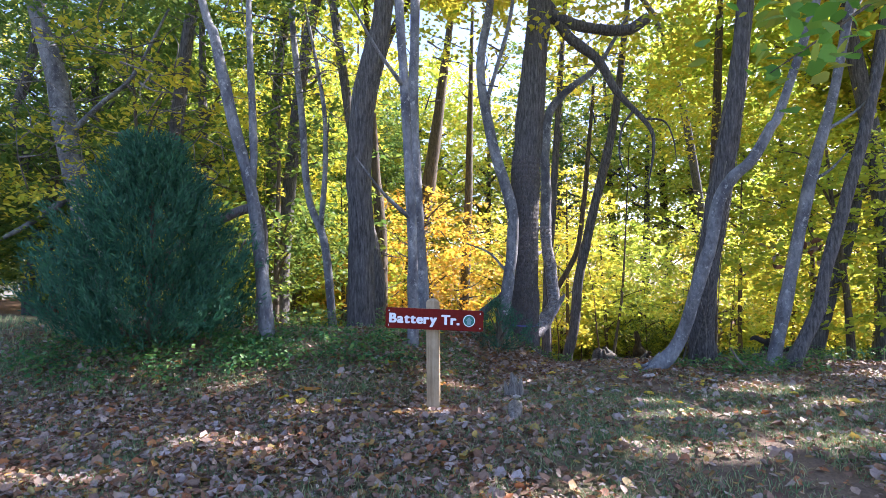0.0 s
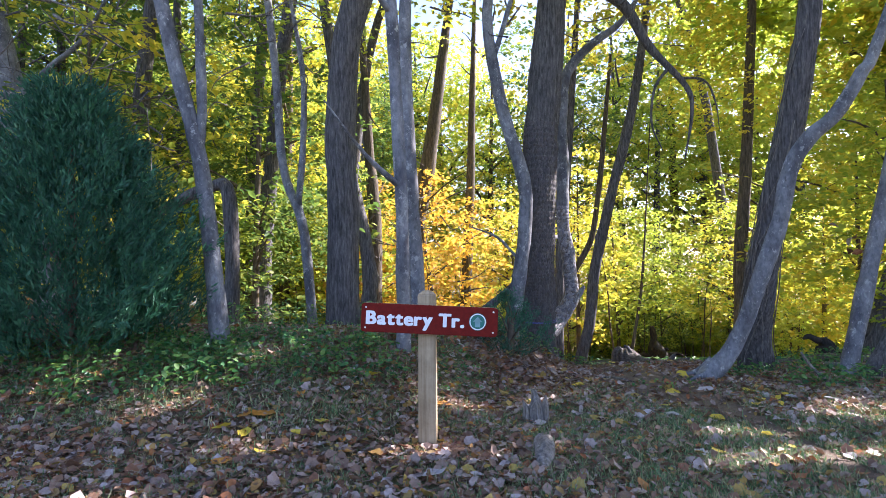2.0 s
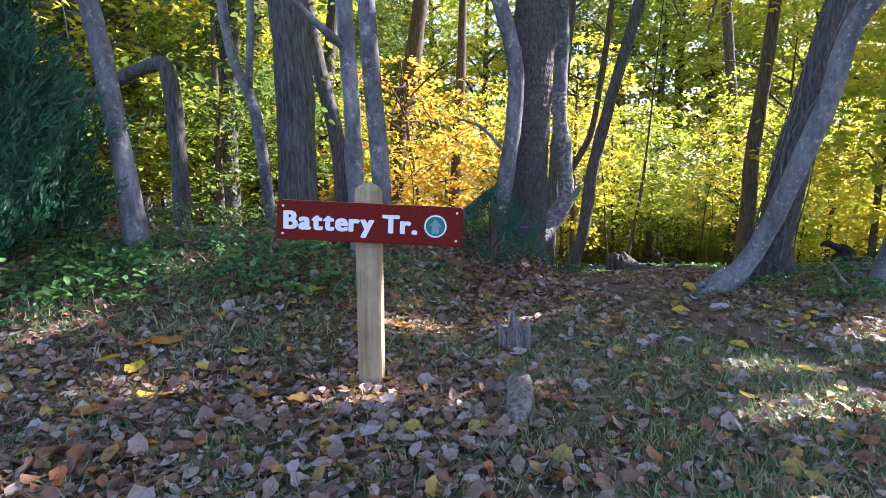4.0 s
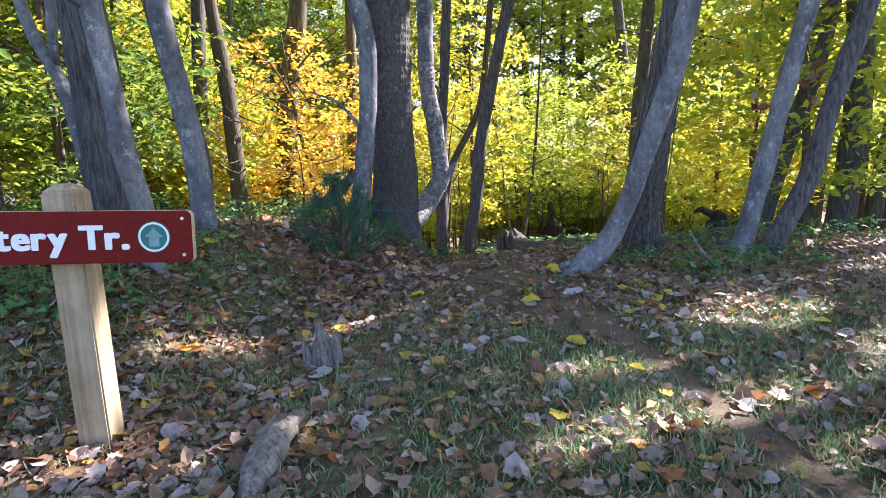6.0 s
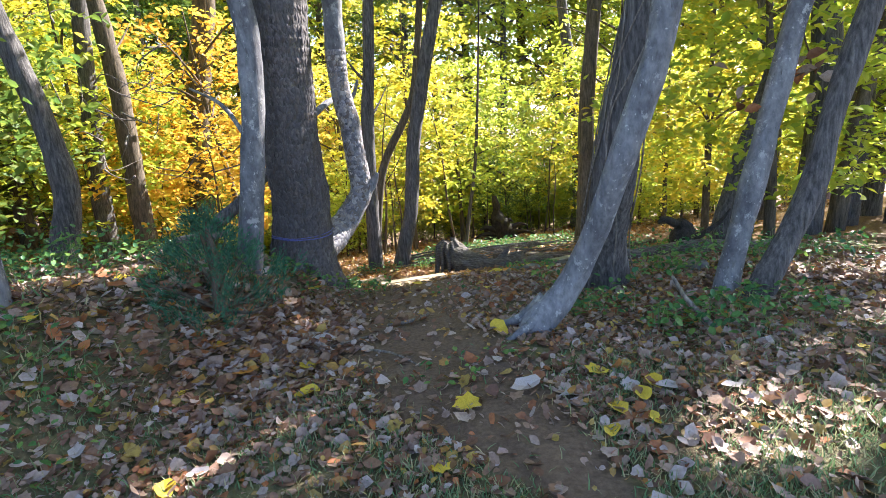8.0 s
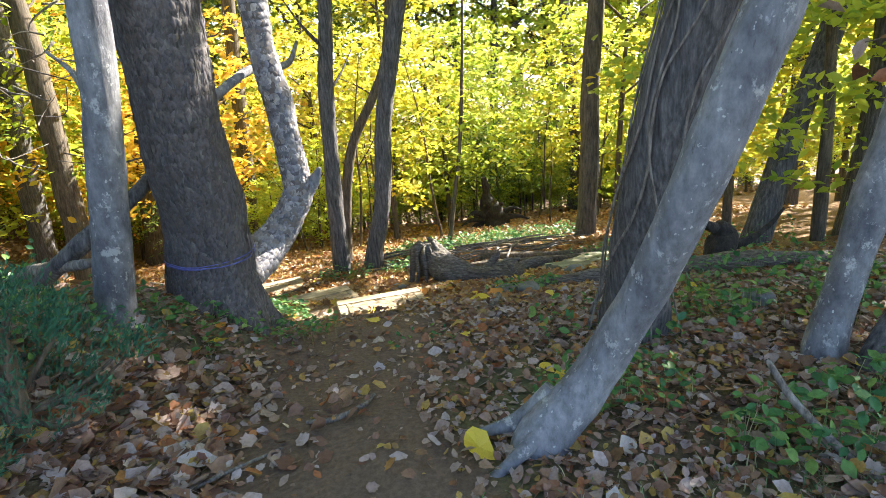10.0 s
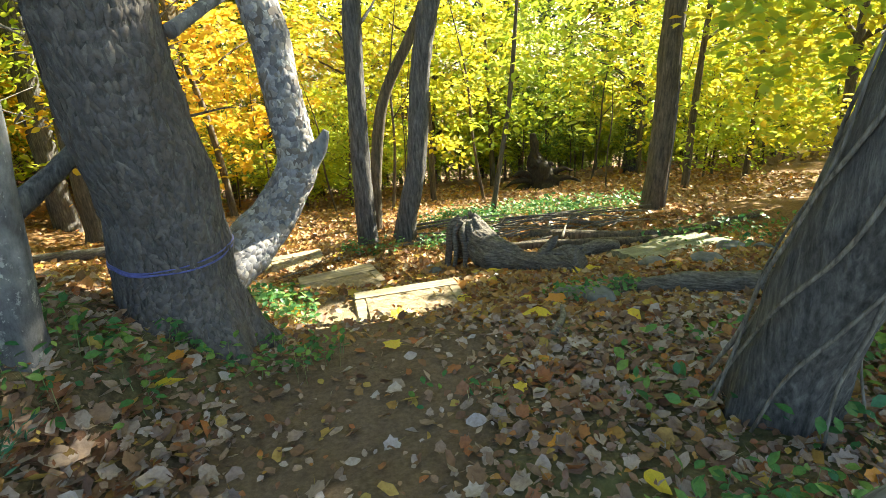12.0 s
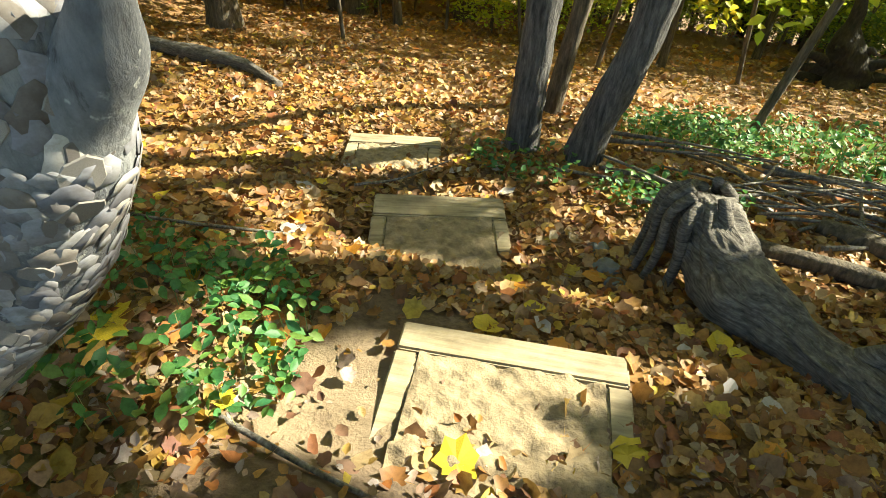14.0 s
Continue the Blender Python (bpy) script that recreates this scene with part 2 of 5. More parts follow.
def trail(x, y):
    """How far a place is bare, trodden soil: 1 on the path."""
    x, y = np.asarray(x, float), np.asarray(y, float)
    mid = np.interp(y, [5.5, 6.5, 8, 9.5, 10.6, 12, 13.3, 16], [2.6, 2.3, 2.1, 2.4, 2.3, 1.95, 1.2, -0.5])
    wide = np.interp(y, [5.5, 6.6, 8, 9.5, 10.3, 11.2, 13, 16], [0.1, 0.55, 0.6, 0.75, 0.6, 0.3, 0.2, 0.1])
    lawn = (1 - smooth(0.0, 0.9, np.hypot((x - 2.1) / 1.6, (y - 3.2) / 1.0))) + 0.9 * (1 - smooth(0.2, 1.0, np.hypot((x - 4.3) / 1.5, (y - 5.2) / 0.8)))
    return np.clip(1 - smooth(0.5, 1.25, np.abs(x - mid) / wide) + 0.75 * lawn, 0, 1)


def sand(x, y):
    """The pale sandy patch beside the first step, and the bare edge of the lawn."""
    step_side = 1 - smooth(0.45, 1.1, np.hypot((np.asarray(x, float) - 1.98) / 0.5, (np.asarray(y, float) - 10.62) / 0.36))
    lawn_edge = 1 - smooth(0.4, 1.1, np.hypot((np.asarray(x, float) - 4.6) / 1.3, (np.asarray(y, float) - 4.9) / 0.7))
    return np.clip(step_side + 0.45 * lawn_edge, 0, 1)


def mesh_of(name, verts, faces, mat, shade=True):
    me = bpy.data.meshes.new(name)
    me.from_pydata([tuple(v) for v in verts], [], [tuple(f) for f in faces])
    me.materials.append(mat)
    if shade:
        me.shade_smooth()
    return me


def part(name, me, parent=None, label=""):
    ob = new(name, me)
    if parent:
        ob.parent = parent
    return tagged(ob, label)


def thing(name, label, category, at=(0, 0, 0), group="", kind=""):
    ob = new(name)
    ob.location = at
    return tagged(ob, label, category, group, kind)


def many(name, template, places, turns, sizes, mat, shade=False):
    """One mesh of many copies of a small template (verts, faces)."""
    tv, tf = np.array(template[0], float), template[1]
    places, sizes = np.asarray(places, float), np.asarray(sizes, float)
    if sizes.ndim == 1:
        sizes = np.repeat(sizes[:, None], 3, 1)
    v = np.einsum("nij,nkj->nki", turns, tv[None] * sizes[:, None, :]) + places[:, None, :]
    n, k = len(places), len(tv)
    loops = np.concatenate([np.concatenate([np.array(f) for f in tf])[None] + (np.arange(n) * k)[:, None]]).ravel()
    lens = np.tile([len(f) for f in tf], n)
    me = bpy.data.meshes.new(name)
    me.vertices.add(n * k)
    me.vertices.foreach_set("co", v.astype(np.float32).ravel())
    me.loops.add(len(loops))
    me.loops.foreach_set("vertex_index", loops.astype(np.int32))
    me.polygons.add(len(lens))
    me.polygons.foreach_set("loop_start", np.concatenate([[0], np.cumsum(lens)[:-1]]).astype(np.int32))
    me.materials.append(mat)
    me.update(calc_edges=True)
    me.validate()
    if shade:
        me.shade_smooth()
    return me


def turns_of(rng, n, tilt, yaw=None, up=None):
    """Random turns: a free yaw, then a tilt of about that many degrees either way."""
    yaw = rng.uniform(0, 2 * np.pi, n) if yaw is None else yaw
    a, b = np.radians(rng.normal(0, tilt, n)), np.radians(rng.normal(0, tilt, n))
    c, s, o, i = np.cos, np.sin, np.zeros(n), np.ones(n)
    rz = np.stack([c(yaw), -s(yaw), o, s(yaw), c(yaw), o, o, o, i], 1).reshape(n, 3, 3)
    rx = np.stack([i, o, o, o, c(a), -s(a), o, s(a), c(a)], 1).reshape(n, 3, 3)
    ry = np.stack([c(b), o, s(b), o, i, o, -s(b), o, c(b)], 1).reshape(n, 3, 3)
    return rx @ ry @ rz


def leaf_shape(wide=0.5, fold=0.12, curl=0.0):
    """A pointed oval leaf of length 1 along x, folded on its midrib."""
    v = [(0, 0, 0)]
    for x, w in ((0.28, 0.85), (0.62, 0.9)):
        z = curl * (x - 0.4) ** 2 * 4
        v += [(x, -wide * w / 2, fold * w + z), (x, 0, z), (x, wide * w / 2, fold * w + z)]
    v += [(1, 0, curl * 1.44)]
    return v, [(0, 1, 2), (0, 2, 3), (1, 4, 5, 2), (2, 5, 6, 3), (4, 7, 5), (5, 7, 6)]


def spray_leaf(wide=0.55, fold=0.10):
    """A small leaf of a crown: two folded halves."""
    return [(0, 0, 0), (0.32, -wide / 2, fold), (0.68, -wide * 0.4, fold), (1, 0, 0), (0.68, wide * 0.4, fold), (0.32, wide / 2, fold)], [(0, 1, 2, 3), (0, 3, 4, 5)]


def ragged_shape(rng, wide=0.72, curl=0.3):
    """A dry fallen leaf: uneven outline, rolled along its midrib and bent at the tip."""
    n, v = 10, [(0, 0, 0)]
    roll, bend, twist = curl * rng.uniform(0.5, 2.2), curl * rng.uniform(-1.2, 1.2), rng.uniform(-0.3, 0.3)
    for i in range(n):
        a = 2 * math.pi * (i + rng.uniform(-0.3, 0.3)) / n
        r = 0.5 * rng.uniform(0.72, 1.1)
        x, y = r * math.cos(a) * (1.15 if abs(math.cos(a)) > 0.8 else 1.0), r * math.sin(a) * wide
        v.append((x, y, roll * y * y * 2.2 + bend * x * x + twist * x * y + rng.uniform(-0.02, 0.03)))
    return v, [(0, 1 + i, 1 + (i + 1) % n) for i in range(n)]


def lobed_shape(rng, points=5, curl=0.12):
    """A fallen maple-like leaf, lobed and curled, with its stalk."""
    v = [(0, 0, 0.02)]
    n = 14
    out = (0.56, 0.44, 0.52, 0.38, 0.47, 0.30, 0.36, 0.24, 0.36, 0.30, 0.47, 0.38, 0.52, 0.44)
    for i in range(n):
        a = 2 * math.pi * (i + rng.uniform(-0.25, 0.25)) / n
        r = out[i] * rng.uniform(0.88, 1.08)
        x, y = r * math.cos(a), r * math.sin(a) * 0.95
        v.append((x, y, curl * (x * x * 2.0 + 1.4 * y * y * rng.uniform(0.3, 1.2) + rng.uniform(-0.08, 0.12))))
    f = [(0, 1 + i, 1 + (i + 1) % n) for i in range(n)]
    k = len(v)
    v += [(-0.22, -0.012, 0.03), (-0.22, 0.012, 0.03), (-0.75, 0.05, 0.08)]
    return v, f + [(k, k + 2, k + 1)]


def spline(pts, n):
    p = [Vector(q) for q in pts]
    p = [p[0] * 2 - p[1]] + p + [p[-1] * 2 - p[-2]]
    out, m = [], len(pts) - 1
    for i in range(n + 1):
        u = min(i / n * m, m - 1e-6)
        k, t = int(u), u - int(u)
        a, b, c, d = p[k:k + 4]
        out.append(0.5 * (2 * b + (c - a) * t + (2 * a - 5 * b + 4 * c - d) * t * t + (3 * b - a - 3 * c + d) * t ** 3))
    return out


def limb_mesh(name, pts, radii, mat, seg=10, rings=24, rough=0.06, flare=0.0, lobes=5, fine=0.0, phase=0.0):
    """A tapered, uneven limb or trunk along a curve; flare: the root swell at its foot; fine: furrows."""
    path = spline(pts, rings)
    rs = np.interp(np.linspace(0, 1, rings + 1), np.linspace(0, 1, len(radii)), radii)
    verts, faces = [], []
    side = Vector((1, 0, 0))
    for i, p in enumerate(path):
        d = (path[min(i + 1, rings)] - path[max(i - 1, 0)]).normalized()
        side = (side - d * side.dot(d)).normalized()
        other = d.cross(side)
        h = (p - path[0]).length
        for j in range(seg):
            a = 2 * math.pi * j / seg
            out = side * math.cos(a) + other * math.sin(a)
            q = p + out * rs[i]
            r = rs[i] * (1 + rough * 2.2 * noise.noise(q * 2.1 + Vector((phase, 0, 0))) + rough * noise.noise(q * 6.5))
            if flare:
                r *= 1 + flare * math.exp(-h / 0.28) * (0.75 + 0.55 * math.cos(lobes * a + phase + 1.5 * noise.noise(p + out)))
            if fine:
                s = noise.noise(Vector((out.x * rs[i] * 34, out.y * rs[i] * 34, (h + phase) * 4.5)))
                s2 = noise.noise(Vector((out.x * rs[i] * 70, out.y * rs[i] * 70, h * 14)))
                r += fine * (1.3 * abs(s) - 0.3 + 0.35 * s2)
            verts.append(p + out * r)
    for i in range(rings):
        for j in range(seg):
            k = (j + 1) % seg
            faces.append((i * seg + j, i * seg + k, i * seg + seg + k, i * seg + seg + j))
    faces.append(tuple(range(seg))[::-1])
    faces.append(tuple(range(rings * seg, rings * seg + seg)))
    return mesh_of(name, verts, faces, mat)


# chosen sun patches, for which holes are cut through the crowns: x, y, half width, half depth
SUN_SPOTS = ((1.2, 6.2, 0.55, 0.14), (0.45, 4.68, 0.8, 0.13), (3.4, 5.85, 0.42, 0.26), (2.4, 4.6, 0.6, 0.2), (3.9, 5.2, 0.5, 0.15), (3.1, 4.7, 0.3, 0.16), (-0.9, 4.72, 0.5, 0.1), (-3.2, 5.5, 0.4, 0.15),
        (2.35, 10.8, 0.36, 0.16), (2.95, 11.0, 0.2, 0.12), (2.5, 10.38, 0.4, 0.13), (2.0, 10.5, 0.3, 0.22), (0.2, 13.0, 1.2, 0.55), (1.6, 12.5, 0.4, 0.14), (5.0, 14.3, 1.3, 0.6), (-0.05, 4.85, 0.2, 0.08), (1.9, 3.6, 0.5, 0.14), (-1.3, 14.2, 0.8, 0.3), (0.4, 13.9, 1.0, 0.4),
        (1.5, 10.35, 0.4, 0.3), (1.2, 11.2, 0.5, 0.2), (0.0, 12.0, 0.7, 0.25), (1.9, 11.55, 0.5, 0.14), (3.9, 12.4, 0.6, 0.15), (5.6, 11.8, 0.4, 0.2),
        (-0.25, 8.15, 0.6, 0.4), (0.0, 8.9, 0.25, 0.3), (0.35, 9.2, 0.28, 0.16), (0.95, 9.52, 0.2, 0.12), (-2.0, 5.4, 0.5, 0.12), (0.2, 5.9, 0.3, 0.1), (2.3, 5.2, 0.6, 0.1), (1.0, 2.9, 0.5, 0.12), (3.0, 3.9, 0.6, 0.12), (-1.2, 3.8, 0.7, 0.12), (-2.2, 3.0, 0.5, 0.1), (-2.6, 6.0, 0.5, 0.15), (-1.6, 6.1, 0.4, 0.12), (-0.6, 6.35, 0.3, 0.1), (2.7, 11.75, 0.4, 0.16), (1.4, 12.6, 0.5, 0.15), (3.0, 12.6, 0.4, 0.15), (0.8, 11.7, 0.5, 0.2))


def shades_sun_spot(p):
    """Whether a leaf at p would shade one of those places."""
    p = np.asarray(p, float)
    k = (p[:, 2] - height(p[:, 0] - 1.17 * p[:, 2], p[:, 1] - 0.67 * p[:, 2])) / SUN.z
    x, y = p[:, 0] - SUN.x * k, p[:, 1] - SUN.y * k
    out = np.zeros(len(p), bool)
    for gx, gy, a, b in SUN_SPOTS:
        out |= ((x - gx) / (a * 1.1 + 0.13)) ** 2 + ((y - gy) / (b * 1.3 + 0.13)) ** 2 < 1 + 0.35 * np.sin(9 * x + 5 * y)
    return out


def crown_mesh(name, rng, centre, spread, sprays, per, size, mat, wide=0.55, tilt=28, hollow=0.35, thin=True, off=(0, 0, 0)):
    """A crown of flat, drooping sprays of leaves with gaps between."""
    c = []
    while len(c) < sprays:
        p = rng.uniform(-1, 1, 3)
        r = np.linalg.norm(p)
        if r < 1 and r > hollow * rng.uniform(0, 1.3) and noise.noise(Vector(p * 1.9) + Vector(centre)) > -0.22:
            c.append(p)
    c = np.array(c) * np.array(spread) + np.array(centre)
    away = rng.uniform(0, 2 * np.pi, sprays)
    k = np.repeat(np.arange(sprays), per)
    along, across = rng.uniform(0, 0.75, len(k)), rng.normal(0, 0.16, len(k))
    a = away[k]
    pos = c[k] + np.stack([np.cos(a) * along - np.sin(a) * across, np.sin(a) * along + np.cos(a) * across, -0.32 * along ** 2 + rng.normal(0, 0.05, len(k))], 1)
    yaw = a + rng.normal(0, 0.9, len(k))
    # cut holes: drop leaves that would shade a chosen sun patch
    if thin:
        keep = ~shades_sun_spot(pos + np.array(off))
        pos, yaw, k = pos[keep], yaw[keep], k[keep]
    return many(name, spray_leaf(wide, 0.10), pos, turns_of(rng, len(k), tilt, yaw), size * rng.uniform(0.6, 1.25, len(k)), mat)


# ---- ground ----
def axis(lo, hi, step, far):
    fine = np.arange(lo, hi + step / 2, step)
    out = np.geomspace(step * 2, far, 16)
    return np.concatenate([(lo - out)[::-1], fine, hi + out])


def build_ground():
    xs, ys = axis(-6, 9, 0.1, 160), axis(-1, 18, 0.1, 160)
    gx, gy = np.meshgrid(xs, ys)
    gz = height(gx, gy)
    rng = np.random.default_rng(5)
    near = (np.abs(gx - 1.5) < 8) & (np.abs(gy - 8.5) < 10)
    gz = gz + near * rng.normal(0, 0.006, gz.shape)
    v = np.stack([gx, gy, gz], -1).reshape(-1, 3)
    nx, ny = len(xs), len(ys)
    idx = np.arange(nx * ny).reshape(ny, nx)
    f = np.stack([idx[:-1, :-1], idx[:-1, 1:], idx[1:, 1:], idx[1:, :-1]], -1).reshape(-1, 4)
    me = mesh_of("ground", v.tolist(), f.tolist(), FLOOR)
    at = me.attributes.new("soil", "FLOAT", "POINT")
    at.data.foreach_set("value", trail(gx, gy).ravel().astype(np.float32))
    at = me.attributes.new("sand", "FLOAT", "POINT")
    at.data.foreach_set("value", sand(gx, gy).ravel().astype(np.float32))
    at = me.attributes.new("wood", "FLOAT", "POINT")
    at.data.foreach_set("value", smooth(9.5, 12.0, gy + 0.15 * gx).ravel().astype(np.float32))
    return tagged(new("ground", me), "leaf-strewn brown earth with thin grass and a trodden path", "ground", kind="structure")


GROUND = build_ground()


# ---- trees ----
def trunk_points(pts, top):
    """Lengthens a trunk below the ground and up to the given height."""
    a, b, c = Vector(pts[0]), Vector(pts[-2]), Vector(pts[-1])
    foot = Vector((a.x, a.y, min(a.z, float(height(a.x, a.y))) - 0.25))
    out = [tuple(foot)] + list(pts)
    if top > c.z:
        d = (c - b).normalized()
        d = Vector((d.x * 0.7, d.y * 0.7, max(d.z, 0.6)))
        out += [tuple(c + d * ((top - c.z) / d.z) * k) for k in (0.5, 1.0)]
    return out


def tree(label, pts, radii, mat, top=10.0, limbs=(), crown=None, near=False, flare=0.5, seed=0, lobes=5, seg=None):
    base = Vector(pts[0])
    t = thing("tree", label, "tree")
    full = trunk_points(pts, top)
    if near:
        trunk = part("trunk", limb_mesh("trunk", full, radii, mat, seg or 72, 150, 0.05, flare, lobes, 0.012 if mat is DARK_BARK else 0.004, seed), t)
    else:
        trunk = part("trunk", limb_mesh("trunk", full, radii, mat, 16, 40, 0.07, flare, lobes, 0.0, seed), t)
    if not limbs and not crown and top > 6:
        way, rng = spline(full, 40), np.random.default_rng(300 + seed)
        for f in (0.55, 0.68, 0.8):
            a, p = rng.uniform(0, 6.28), way[int(40 * f)]
            d = Vector((math.cos(a), math.sin(a), 0.8)) * rng.uniform(0.5, 0.9)
            part("limb", limb_mesh("limb", [tuple(p), tuple(p + d * 0.5 + Vector((0, 0, -0.06))), tuple(p + d)], [0.028, 0.018, 0.006], mat, 7, 12, 0.15, phase=seed), t)
    for lp, lr in limbs:
        part("limb", limb_mesh("limb", lp, lr, mat, 24 if near else 12, 60 if near else 28, 0.08, phase=seed), t)
    if crown:
        part("crown", crown, t)
    return t


RNG = np.random.default_rng(11)


def canopy(x, y, z, r, sprays, mat, size=0.13, flat=0.45):
    return crown_mesh("crown", RNG, (x, y, z), (r, r, r * flat), sprays, 22, size, mat)


PLATE_BARK = leaf_material("plate_bark", [(0.0, (0.12, 0.115, 0.13)), (0.25, (0.20, 0.20, 0.23)), (0.5, (0.30, 0.30, 0.32)), (0.65, (0.13, 0.11, 0.10)), (0.85, (0.44, 0.42, 0.40)), (1.0, (0.22, 0.22, 0.25))], 0.0, 0.9)
SCALE_BARK = leaf_material("scale_bark", [(0.0, (0.075, 0.069, 0.073)), (0.3, (0.09, 0.083, 0.088)), (0.6, (0.12, 0.11, 0.113)), (0.8, (0.08, 0.068, 0.064)), (0.96, (0.15, 0.138, 0.135)), (1.0, (0.10, 0.085, 0.08))], 0.0, 0.92)


def flake_shape(rng):
    """A flake of bark, 1 by 1: uneven outline, some thickness, a little curled."""
    n, ring = 8, []
    for i in range(n):
        a = 2 * math.pi * (i + rng.uniform(-0.3, 0.3)) / n
        r = rng.uniform(0.42, 0.74)
        ring.append((r * math.cos(a), r * math.sin(a)))
    v = [(0, 0, 0.12)] + [(x * 0.94, y * 0.94, 0.13 - 0.25 * x * x + rng.uniform(-0.02, 0.03)) for x, y in ring] + [(x, y, -0.10 - 0.25 * x * x) for x, y in ring]
    f = [(0, 1 + i, 1 + (i + 1) % n) for i in range(n)] + [(1 + i, 1 + n + i, 1 + n + (i + 1) % n, 1 + (i + 1) % n) for i in range(n)]
    return v, f


FLAKES = [mesh_of("bark_plate", *flake_shape(np.random.default_rng(40 + k)), PLATE_BARK, False) for k in range(6)]


def flakes_on(me, seg, lo, hi, wide, tall, seed, most=300, thick=0.18):
    """Places for overlapping flakes on a limb's mesh, ring lo to ring hi: the first ones, and those past them."""
    rng = np.random.default_rng(seed)
    co = np.array([tuple(v.co) for v in me.vertices])
    co = co.reshape(-1, seg, 3)
    out, i, row = [], float(lo), 0
    while i < hi:
        a = int(i)
        step_up = np.linalg.norm(co[min(a + 1, len(co) - 1)].mean(0) - co[a].mean(0))
        girth = np.linalg.norm(co[a] - np.roll(co[a], 1, 0), axis=1).sum()
        n = max(5, int(girth / (wide * 0.78)))
        for k in range(n):
            b = min(max(int(i + rng.normal(0, 0.3) * tall / step_up), 1), len(co) - 2)
            j = int((k + 0.5 * (row % 2) + rng.uniform(-0.25, 0.25)) / n * seg) % seg
            p, across, up = co[b, j], co[b, (j + 1) % seg] - co[b, j - 1], co[b + 1, j] - co[b - 1, j]
            up = up / np.linalg.norm(up)
            nor = np.cross(across, up)
            nor /= np.linalg.norm(nor)
            across = np.cross(up, nor)
            m = np.identity(4)
            m[:3, 0], m[:3, 1], m[:3, 2], m[:3, 3] = across, up, nor, p
            m = Matrix(m.tolist()) @ pose(0, 0, 0.001, rng.normal(2.5, 3), rng.normal(0, 3), rng.normal(0, 20))
            w, t = wide * rng.uniform(0.6, 1.35), tall * rng.uniform(0.6, 1.35)
            out.append(m @ Matrix.Diagonal((w, t, wide * thick, 1)))
        i += tall * 0.8 / step_up
        row += 1
    rng.shuffle(out)
    return out[:most], out[most:]


ROOT_WAYS = [[(3.08, 7.42, 0.08), (2.92, 7.36, -0.06), (2.74, 7.28, -0.125), (2.55, 7.22, -0.17)], [(3.04, 7.48, 0.05), (2.9, 7.52, -0.08), (2.74, 7.56, -0.14), (2.6, 7.62, -0.19)]]


